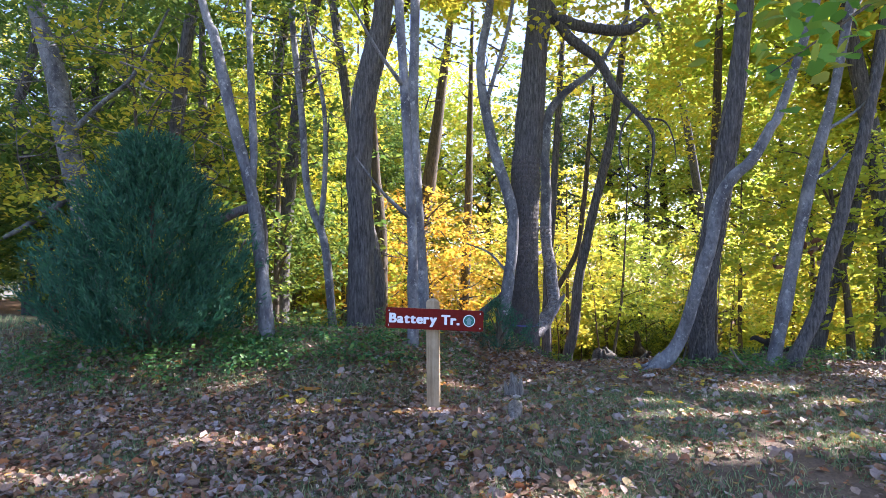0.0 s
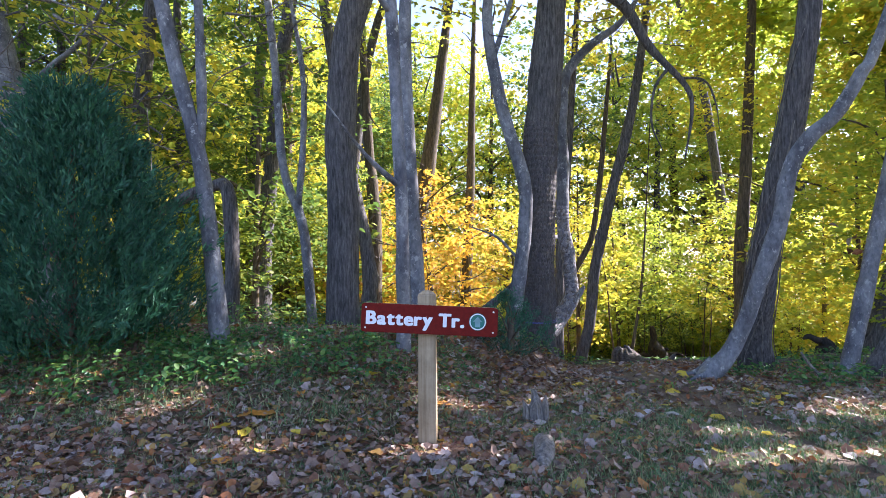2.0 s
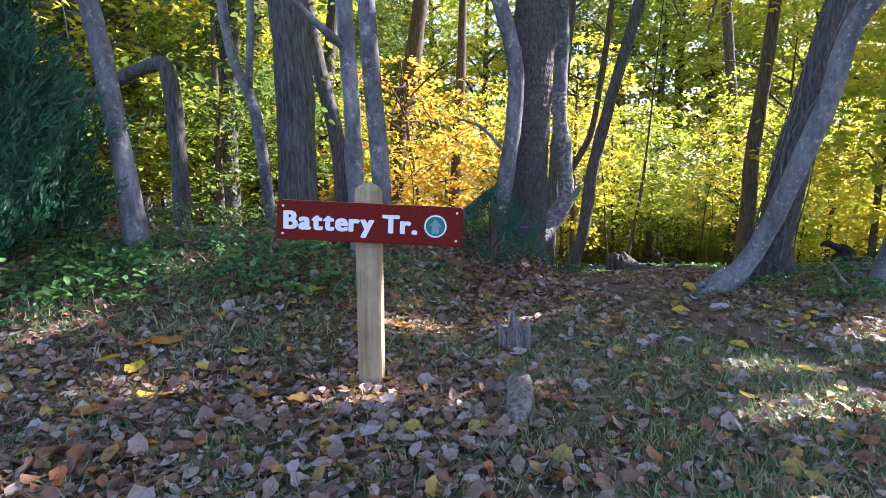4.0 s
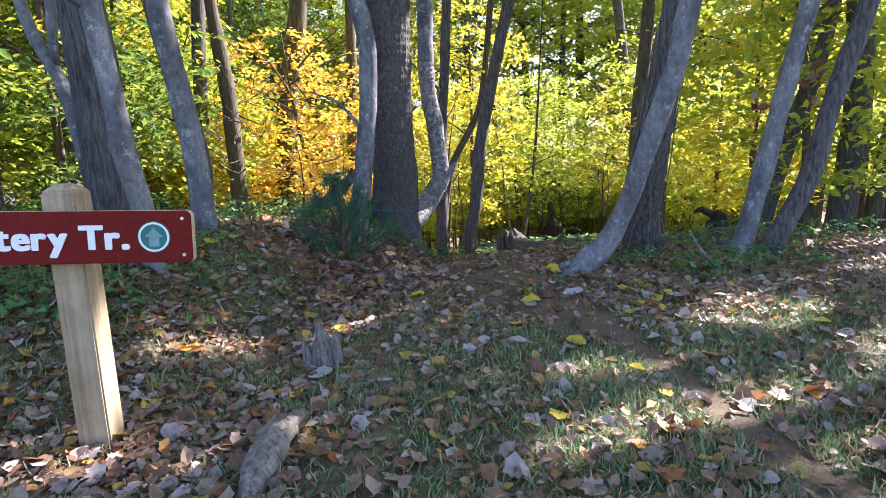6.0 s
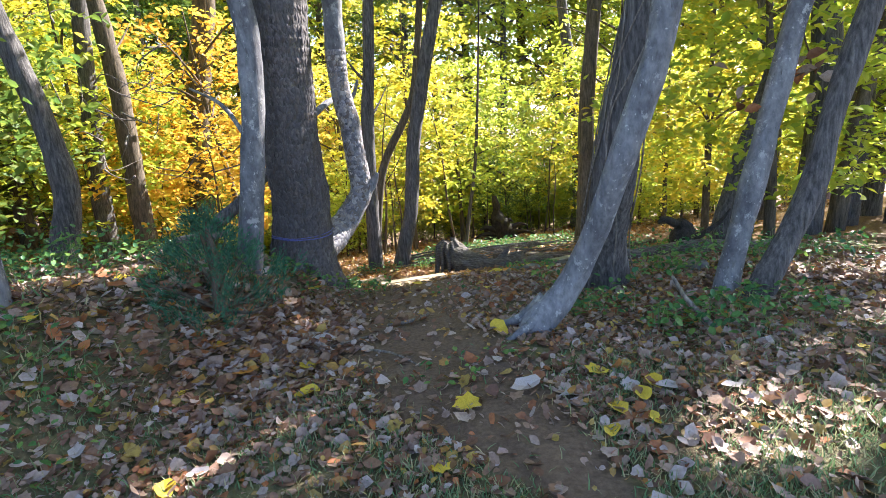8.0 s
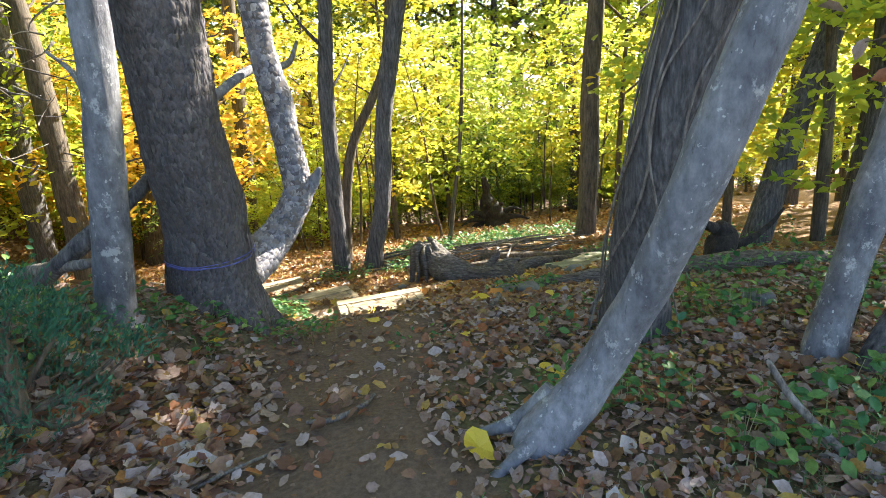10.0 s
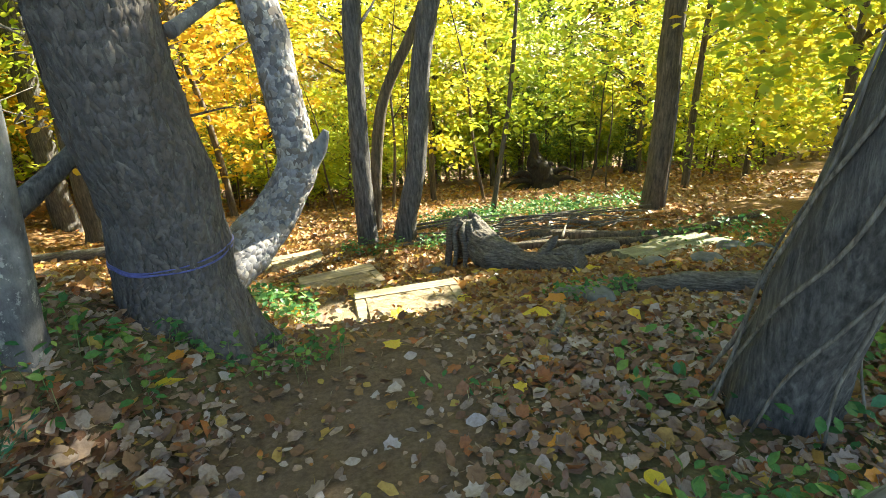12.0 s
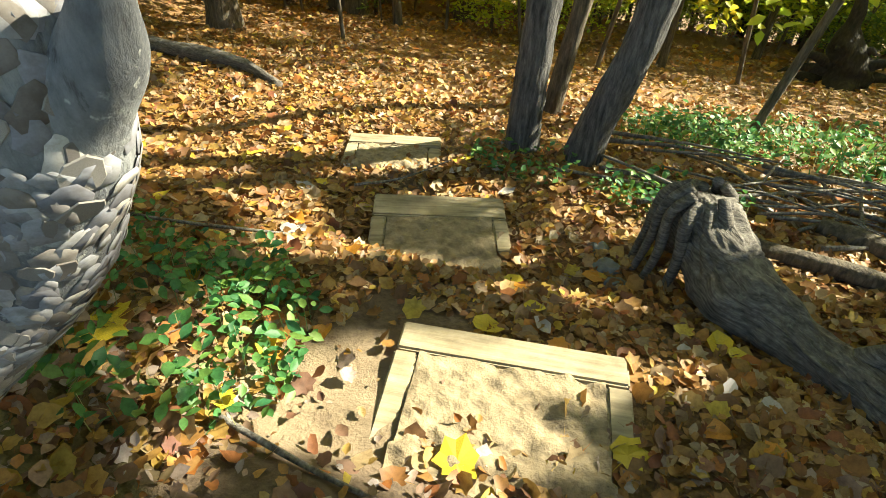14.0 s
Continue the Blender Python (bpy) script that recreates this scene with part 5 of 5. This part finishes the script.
SLAB_WOOD = timber("slab_wood", (0.10, 0.11, 0.065), (0.30, 0.30, 0.20), (2.5, 34, 34), 0.02)
slab()
log("fallen_log", "grey fallen log with a gnarled root end", [(3.26, 12.3, -0.95), (3.33, 12.08, -0.74), (3.48, 11.78, -0.83), (3.78, 11.38, -0.83), (4.1, 11.02, -0.72)], [0.14, 0.20, 0.155, 0.125, 0.115], LOG_WOOD, seg=96, rings=130, rough=0.22, seed=1, fine=0.024,
    extra=[([(3.32 + 0.09 * math.cos(a), 12.1 + 0.09 * math.sin(a), -0.56 - 0.03 * math.cos(3 * a)), (3.32 + 0.19 * math.cos(a), 12.1 + 0.19 * math.sin(a), -0.66), (3.31 + 0.215 * math.cos(a + 0.2), 12.1 + 0.215 * math.sin(a + 0.2), -0.86), (3.31 + 0.25 * math.cos(a + 0.1), 12.1 + 0.25 * math.sin(a + 0.1), -1.12)], [0.03, 0.036 + 0.01 * math.sin(5 * a), 0.03, 0.018]) for a in (0.7, 1.2, 1.8, 2.3, 2.8, 3.3, 3.7, 4.2, 4.7, 5.2)] + [
           ([(3.92, 11.3, -0.74), (4.05, 11.2, -0.66), (4.16, 11.1, -0.58)], [0.07, 0.06, 0.012]), ([(3.86, 11.34, -0.72), (3.94, 11.3, -0.6), (3.98, 11.26, -0.52)], [0.05, 0.04, 0.01]), ([(3.9, 11.1, -0.62), (3.98, 11.08, -0.64), (4.02, 10.95, -0.7), (4.04, 10.75, -0.75)], [0.012, 0.012, 0.01, 0.006])])
log("fallen_log", "smooth blue-grey fallen log", [on(4.05, 10.27, 0.02), on(4.5, 10.06, 0.06), on(5.1, 9.75, 0.07), on(5.7, 9.45, 0.06), on(6.3, 9.2, 0.04)], [0.05, 0.085, 0.09, 0.09, 0.08], LOG_WOOD, seed=2, fine=0.004)
log("fallen_log", "thin dark fallen log", [on(3.55, 12.55, 0.03), on(4.3, 12.35, 0.07), on(5.0, 12.2, 0.06), on(5.9, 12.3, 0.05)], [0.05, 0.055, 0.05, 0.035], BROWN_BARK, seed=3)
log("fallen_log", "long mossy fallen branch", [on(4.2, 12.9, 0.05), on(5.0, 12.55, 0.08), on(5.9, 12.5, 0.06), on(7.2, 12.9, 0.05)], [0.06, 0.06, 0.055, 0.04], BROWN_BARK, seed=4)
log("fallen_log", "short grey piece of log beside the slab", [on(4.35, 11.75, 0.05), on(4.6, 11.85, 0.09), on(4.85, 11.95, 0.06)], [0.07, 0.08, 0.06], LOG_WOOD, seed=5)
log("fallen_log", "pale fallen log on the forest floor", [on(-2.6, 14.6, 0.05), on(-1.6, 14.35, 0.08), on(-0.7, 14.2, 0.07), on(-0.1, 13.9, 0.03)], [0.08, 0.08, 0.07, 0.04], LOG_WOOD, seed=6)
log("fallen_log", "dark log lying under the bank trees", [on(-8.6, 11.2, 0.06), on(-7.2, 10.4, 0.1), on(-5.9, 9.8, 0.1), on(-4.6, 9.6, 0.06)], [0.1, 0.11, 0.1, 0.07], DARK_BARK, seed=7)
log("fallen_branch", "leaning dead branch beside the bank tree", [on(0.1, 9.6, -0.05), on(0.6, 9.35, 0.25), (1.0, 9.5, 0.75), (1.3, 9.9, 1.1)], [0.05, 0.05, 0.045, 0.03], DARK_BARK, "branch", seed=8)
log("fallen_branch", "grey dead branch on the bank", [on(-0.6, 10.2, 0.03), on(0.2, 9.6, 0.12), on(0.75, 9.2, 0.2)], [0.05, 0.05, 0.03], DEAD_WOOD, "branch", seed=9)
log("dark_stump", "dark rotten stump with a raised root", [on(5.55, 9.75, -0.1), on(5.6, 9.8, 0.12), on(5.68, 9.85, 0.3), on(5.62, 9.85, 0.42)], [0.16, 0.13, 0.12, 0.05], CHAR, "stump", seed=10, extra=[([on(5.6, 9.8, 0.2), on(5.85, 9.8, 0.22), on(6.1, 9.8, 0.35), on(6.25, 9.8, 0.5)], [0.05, 0.04, 0.03, 0.015]), ([on(5.55, 9.8, 0.38), on(5.4, 9.8, 0.45), on(5.32, 9.8, 0.42)], [0.05, 0.04, 0.02]), ([on(5.6, 9.8, 0.05), on(5.2, 9.95, 0.07), on(4.8, 10.1, 0.02)], [0.08, 0.07, 0.05])])
ROOTS = [([(6.2, 19.0, -2.1), (6.2 + 0.6 * math.cos(a), 18.9, -2.1 + 0.4 * math.sin(a)), (6.2 + 0.9 * math.cos(a), 18.8, -2.2 + 0.5 * math.sin(a))], [0.12, 0.06, 0.015]) for a in (0.1, 0.7, 1.3, 1.9, 2.5, 3.0)]
log("root_ball", "dark upturned root ball in the wood", [(6.2, 19.2, -2.7), (6.2, 19.1, -2.25), (6.15, 19.0, -1.85), (6.05, 19.0, -1.4), (6.0, 19.0, -1.0)], [0.5, 0.45, 0.25, 0.1, 0.05], CHAR, "roots", 0.3, seed=11, extra=ROOTS)
log("weathered_stump", "splintered grey stub of wood in the grass", [on(0.93, 5.62, -0.1), on(0.93, 5.62, 0.1), on(0.9, 5.64, 0.24)], [0.06, 0.05, 0.012], DEAD_WOOD, "stump", 0.45, seed=12, fine=0.02, extra=[([on(0.99, 5.6, 0.0), on(0.99, 5.6, 0.12), on(1.0, 5.62, 0.2)], [0.035, 0.03, 0.006]), ([on(0.85, 5.6, 0.0), on(0.84, 5.6, 0.1), on(0.82, 5.6, 0.16)], [0.03, 0.02, 0.005])])
log("weathered_stump", "low grey splintered wood sunk in leaves", [on(0.90, 4.95, 0.0), on(0.87, 4.75, 0.05), on(0.85, 4.55, 0.05), on(0.82, 4.35, -0.02)], [0.04, 0.06, 0.05, 0.02], DEAD_WOOD, "stump", 0.3, seed=13, fine=0.02)
STICKS = [("pale bare stick leaning in the litter", [(3.84, 7.25, 0.17), (3.9, 7.15, 0.02), on(4.0, 6.95, 0.0), on(4.05, 6.8, -0.02)], [0.012, 0.016, 0.018, 0.012]), ("grey curved stick on the path", [on(2.0, 7.95, 0.01), on(2.12, 7.9, 0.02), on(2.27, 7.98, 0.03), on(2.33, 8.12, 0.02)], [0.012, 0.016, 0.014, 0.008]),
          ("thin pale branch on the slope", [on(0.55, 11.1, 0.05), on(0.9, 11.25, 0.05), on(1.35, 11.5, 0.03)], [0.012, 0.01, 0.006]), ("thin dry stick by the step", [on(1.75, 10.35, 0.03), on(2.1, 10.28, 0.03), on(2.4, 10.22, 0.02)], [0.01, 0.009, 0.006]),
          ("thin stick on the lower step", [on(1.35, 12.3, 0.06), on(1.6, 12.5, 0.06), on(1.85, 12.8, 0.08)], [0.01, 0.008, 0.005]), ("dry twig across the path", [on(1.7, 7.5, 0.01), on(1.95, 7.25, 0.02), on(2.1, 7.0, 0.01)], [0.008, 0.008, 0.004]),
          ("dry stick beside the path", [on(1.25, 7.3, 0.01), on(1.6, 7.55, 0.02), on(1.9, 7.75, 0.01)], [0.008, 0.01, 0.005]), ("grey stick in the litter", [on(3.3, 9.3, 0.01), on(3.42, 9.5, 0.04), on(3.5, 9.75, 0.06)], [0.02, 0.018, 0.01])]
for k, (label, p, r) in enumerate(STICKS):
    tagged(part("stick", limb_mesh("stick", p, r, DEAD_WOOD, 8, 20, 0.15, phase=k)), label, "stick")
for k, a in enumerate(((3.85, 9.98, 0.13, 0.7), (3.75, 10.2, 0.15, 0.4), (5.62, 11.18, 0.13, 0.6), (5.85, 11.05, 0.09, 0.6), (5.2, 10.85, 0.13, 0.5), (4.75, 10.95, 0.12, 0.5), (2.95, 12.0, 0.07, 0.6), (3.0, 11.85, 0.05, 0.6), (3.6, 12.75, 0.06, 0.6), (2.9, 12.2, 0.06, 0.5), (5.0, 8.6, 0.1, 0.7))):
    stone(*a, seed=k + 3)


def brush_pile():
    rng = np.random.default_rng(14)
    t = thing("brush_pile", "heap of dry grey twigs and branches", "brush")
    for k in range(46):
        x, y, a, l = rng.uniform(3.2, 5.6), rng.uniform(12.9, 13.7), rng.normal(0.1, 0.6), rng.uniform(0.5, 1.6)
        dx, dy = math.cos(a) * l / 2, math.sin(a) * l / 2
        h = rng.uniform(0.02, 0.16)
        part("twig", limb_mesh("twig", [on(x - dx, y - dy, h), on(x, y + rng.normal(0, 0.05), h + 0.05), on(x + dx, y + dy, h + rng.uniform(-0.05, 0.12))], [rng.uniform(0.008, 0.022), 0.01, 0.004], DEAD_WOOD, 5, 8, 0.1, phase=k), t)


brush_pile()


# ---- leaves, grass and herbs on the ground ----
LITTER_GOLD = leaf_material("golden_litter", [(0.0, (0.20, 0.085, 0.028)), (0.18, (0.38, 0.21, 0.06)), (0.32, (0.15, 0.075, 0.035)), (0.48, (0.46, 0.35, 0.20)), (0.6, (0.28, 0.13, 0.04)), (0.72, (0.42, 0.28, 0.08)), (0.84, (0.42, 0.16, 0.035)), (0.92, (0.18, 0.06, 0.03)), (1.0, (0.55, 0.41, 0.06))], 0.25, 0.55)
BRIGHT_YELLOW = leaf_material("bright_yellow_leaf", [(0.0, (0.62, 0.45, 0.03)), (1.0, (0.70, 0.55, 0.06))], 0.25, 0.5)
BRIGHT_ORANGE = leaf_material("bright_orange_leaf", [(0.0, (0.52, 0.20, 0.03)), (1.0, (0.60, 0.28, 0.04))], 0.25, 0.5)
PALE_LEAF = leaf_material("pale_leaf", [(0.0, (0.32, 0.28, 0.27)), (1.0, (0.44, 0.41, 0.40))], 0.1, 0.6)


def lie(rng, n, box, chance):
    x0, x1, y0, y1 = box
    x, y = np.empty(0), np.empty(0)
    while len(x) < n:
        a, b = rng.uniform(x0, x1, n), rng.uniform(y0, y1, n)
        k = rng.uniform(0, 1, n) < chance(a, b)
        x, y = np.concatenate([x, a[k]])[:n], np.concatenate([y, b[k]])[:n]
    return x, y


def clump(x, y, s=1.0):
    return 0.5 + 0.5 * np.sin(2.3 * s * x + 1.1 * np.sin(1.7 * s * y)) * np.sin(2.9 * s * y + 1.3 * np.sin(2.1 * s * x))


def litter():
    rng = np.random.default_rng(15)
    dry = [ragged_shape(rng, w, c) for w, c in ((0.75, 0.3), (0.6, 0.45), (0.85, 0.2), (0.5, 0.5))]
    maple = [lobed_shape(rng, 5, c) for c in (0.25, 0.5)]
    scrap = spray_leaf(0.7, 0.14)

    def here(x, y):
        lawn = smooth(0.3, 1.5, x) * (1 - smooth(5.6, 6.6, y))
        return np.clip((0.35 + 0.65 * clump(x, y)) * (1 - 0.86 * trail(x, y)) * (1 - 0.5 * lawn) * (1 - 0.6 * sand(x, y)) + 0.04, 0, 1)

    def heap(x, y):
        return np.exp(-((x - 1.1) / 0.6) ** 2 - ((y - 7.9) / 0.6) ** 2) * (1 - 0.8 * trail(x, y))

    def slope(x, y):
        return np.clip(0.75 + 0.25 * clump(x, y) - 0.8 * trail(x, y) * (y < 11.2), 0.06, 1) * np.where(on_step(x, y), 0.11, 1.0) * (1 - 0.72 * sand(x, y))

    layers = [(d, 8500, (-5.5, 7, 1.2, 10.5), here, LITTER, 0.064) for d in dry] + [(d, 6500, (-4.5, 6.5, 1.5, 10.8), here, LITTER, 0.082) for d in maple]
    layers += [(scrap, 46000, (-4.5, 6, 2.2, 10.6), here, LITTER, 0.036), (scrap, 9000, (-6, 8, 0.5, 10.5), here, LITTER, 0.06)]
    layers += [(d, 5200, (-4, 7, 9.6, 16), slope, LITTER_GOLD, 0.075) for d in dry] + [(d, 4200, (-2.5, 6.5, 9.6, 15), slope, LITTER_GOLD, 0.095) for d in maple]
    layers += [(scrap, 22000, (-1, 6, 9.6, 14.5), slope, LITTER_GOLD, 0.04), (scrap, 16000, (-9, 11, 14, 21), slope, LITTER_GOLD, 0.085), (scrap, 8000, (-20, 22, 19, 34), slope, LITTER_GOLD, 0.14)]
    layers += [(d, 260, (-0.4, 2.4, 6.5, 9.3), heap, LITTER, 0.10) for d in maple + dry[:2]]
    for shape, n, box, chance, mat, big in layers:
        name = "leaf_litter"
        x, y = lie(rng, n, box, chance)
        z = height(x, y) + rng.uniform(0.004, 0.03, n)
        me = many(name, shape, np.stack([x, y, z], 1), turns_of(rng, n, 24), big * rng.uniform(0.5, 1.25, n), mat)
        tagged(new(name, me), "dry brown and tan fallen leaves covering the ground", "leaves", kind="stuff")
    # single leaves that stand out
    shapes = [mesh_of("fallen_leaf", *lobed_shape(rng, 5, 0.2), m, False) for m in (BRIGHT_YELLOW, BRIGHT_YELLOW, BRIGHT_ORANGE, PALE_LEAF)]
    shapes += [mesh_of("fallen_leaf", *ragged_shape(rng, 0.7, 0.35), m, False) for m in (BRIGHT_YELLOW, PALE_LEAF, PALE_LEAF, BRIGHT_ORANGE)]
    marked = [(2.24, 6.42, 0, 0.16), (1.47, 7.24, 1, 0.13), (2.5, 10.47, 0, 0.17), (3.02, 10.68, 1, 0.15), (1.32, 10.44, 0, 0.2), (2.51, 11.62, 4, 0.14), (0.2, 5.8, 2, 0.16), (-0.41, 5.88, 4, 0.15), (-0.64, 5.13, 0, 0.12), (-1.05, 5.2, 2, 0.2), (-1.2, 5.2, 2, 0.17), (1.44, 7.85, 5, 0.15), (1.56, 7.75, 6, 0.15), (2.7, 7.44, 4, 0.16),
              (2.44, 9.39, 0, 0.12), (3.38, 10.15, 4, 0.14), (2.57, 6.53, 6, 0.16), (1.75, 5.6, 6, 0.16), (1.95, 5.62, 5, 0.17), (2.9, 6.2, 4, 0.14), (3.0, 6.6, 0, 0.15), (3.2, 6.4, 4, 0.13), (-1.6, 6.1, 6, 0.2), (3.55, 10.0, 2, 0.2), (3.3, 9.6, 4, 0.18), (1.1, 7.3, 2, 0.2), (0.9, 7.5, 2, 0.16), (2.9, 11.9, 2, 0.16), (3.4, 11.4, 4, 0.15), (1.9, 12.9, 0, 0.15)]
    for k in range(290):
        x, y = rng.uniform(-1.5, 5), rng.uniform(4.2, 13.5)
        if on_step(x, y):
            continue
        if trail(x, y) > rng.uniform(0.2, 1):
            continue
        marked.append((x, y, int(rng.choice([0, 2, 3, 4, 4, 5, 6, 6, 7])), rng.uniform(0.07, 0.13)))
    for x, y, k, s in marked:
        ob = part("fallen_leaf", shapes[k], GROUND)
        ob.matrix_world = pose(x, y, float(height(x, y)) + 0.022, rng.normal(0, 7), rng.normal(0, 7), rng.uniform(0, 360)) @ Matrix.Diagonal((s, s, s, 1))


litter()


def grass():
    rng = np.random.default_rng(16)
    blade = ([(0, -0.035, 0), (0, 0.035, 0), (0.14, -0.028, 0.45), (0.14, 0.028, 0.45), (0.45, 0, 0.8)], [(0, 1, 3, 2), (2, 3, 4)])

    def lawn(x, y):
        side = 0.5 + 0.5 * smooth(0.2, 1.6, x)
        green = np.exp(-((x - 2.7) / 0.9) ** 2 - ((y - 5.0) / 0.7) ** 2)
        return np.clip((clump(x, y, 1.6) ** 1.5 * 0.8 + 0.15 + 0.6 * green) * side * (1 - smooth(6.2, 7.4, y)) * (1 - 0.97 * trail(x, y)), 0.0, 1)

    def weeds(x, y):
        return np.clip(1 - np.hypot((x - 4.9) / 1.6, (y - 14.6) / 0.9), 0, 1) + 0.8 * np.clip(1 - np.hypot((x - 3.4) / 0.8, (y - 14.4) / 0.6), 0, 1)

    def bank(x, y):
        return np.clip(clump(x, y, 1.3) * smooth(4.8, 5.8, y) * (1 - smooth(7.2, 8.5, y)) * (1 - smooth(-0.2, 0.9, x)), 0, 1)

    for label, n, box, chance, tall in (("short mixed green and straw lawn grass", 140000, (-5, 7, 1.2, 7.6), lawn, 0.056), ("bright green weeds in the clearing", 600, (2.5, 6.8, 13.4, 15.8), weeds, 0.17), ("long grass on the bank", 5000, (-7, 1.2, 4.6, 8.6), bank, 0.10)):
        x, y = lie(rng, n, box, chance)
        s = tall * rng.uniform(0.5, 1.4, n)
        me = many("grass", blade, np.stack([x, y, height(x, y) - 0.003], 1), turns_of(rng, n, 20), np.stack([s, np.maximum(s, 0.07) * 1.2, s], 1), HERB if "weeds" in label else GRASS)
        tagged(new("grass", me), label, "grass", kind="stuff")


grass()


def herbs():
    """Low green plants: stems with oval leaves."""
    rng = np.random.default_rng(17)
    for x0, y0, rx, ry, n, tall, size in ((-1.3, 6.15, 1.3, 0.6, 2300, 0.16, 0.055), (-3.2, 5.9, 1.6, 0.7, 3000, 0.2, 0.06), (-0.1, 6.6, 0.7, 0.6, 550, 0.12, 0.05), (4.9, 14.5, 1.7, 0.75, 1400, 0.24, 0.07), (3.6, 14.4, 0.7, 0.5, 600, 0.2, 0.06), (0.9, 8.85, 0.6, 0.3, 420, 0.16, 0.055), (1.75, 9.35, 0.45, 0.3, 420, 0.15, 0.05), (1.5, 10.6, 0.42, 0.5, 620, 0.17, 0.055), (1.15, 11.0, 0.5, 0.35, 380, 0.15, 0.05),
                                              (2.3, 13.1, 0.4, 0.3, 260, 0.15, 0.05), (3.3, 12.9, 0.5, 0.3, 420, 0.16, 0.05), (4.3, 7.1, 0.7, 0.35, 520, 0.18, 0.06), (4.1, 8.6, 0.8, 0.6, 240, 0.16, 0.06), (3.45, 7.75, 0.4, 0.3, 240, 0.14, 0.05), (3.85, 10.15, 0.35, 0.2, 180, 0.14, 0.05), (-0.3, 8.4, 1.2, 0.6, 1200, 0.2, 0.05), (5.5, 8.6, 1.2, 0.8, 900, 0.25, 0.06), (-2.2, 9.5, 2.5, 1.2, 2200, 0.35, 0.06), (6.3, 11.4, 1.4, 1.0, 700, 0.3, 0.06), (2.7, 8.75, 0.3, 0.2, 60, 0.08, 0.045), (2.35, 6.9, 0.4, 0.3, 60, 0.07, 0.045)):
        r, a = np.sqrt(rng.uniform(0, 1, n)), rng.uniform(0, 2 * np.pi, n)
        x, y = x0 + rx * r * np.cos(a), y0 + ry * r * np.sin(a)
        k = clump(x, y, 2.2) > rng.uniform(0, 0.6, n)
        x, y = x[k], y[k]
        m = len(x)
        h = tall * rng.uniform(0.15, 1.0, m)
        t = thing("herb_patch", "low green leafy plants growing through leaf litter", "plants", on(x0, y0), kind="stuff")
        o = np.array(t.location)
        me = many("foliage", leaf_shape(0.6, 0.1), np.stack([x, y, height(x, y) + h], 1) - o, turns_of(rng, m, 26), size * rng.uniform(0.6, 1.3, m), HERB)
        tagged(part("foliage", me, t), kind="stuff")
        q = rng.choice(m, max(8, m // 4), replace=False)
        s = np.stack([np.ones(len(q)) * 0.1, np.ones(len(q)) * 0.1, h[q]], 1)
        me = many("stems", ([(-0.02, 0, -0.1), (0.02, 0, -0.1), (0.012, 0, 1), (-0.012, 0, 1)], [(0, 1, 2, 3)]), np.stack([x[q], y[q], height(x[q], y[q])], 1) - o, turns_of(rng, len(q), 6), s, GRASS)
        tagged(part("stems", me, t), kind="stuff")


herbs()
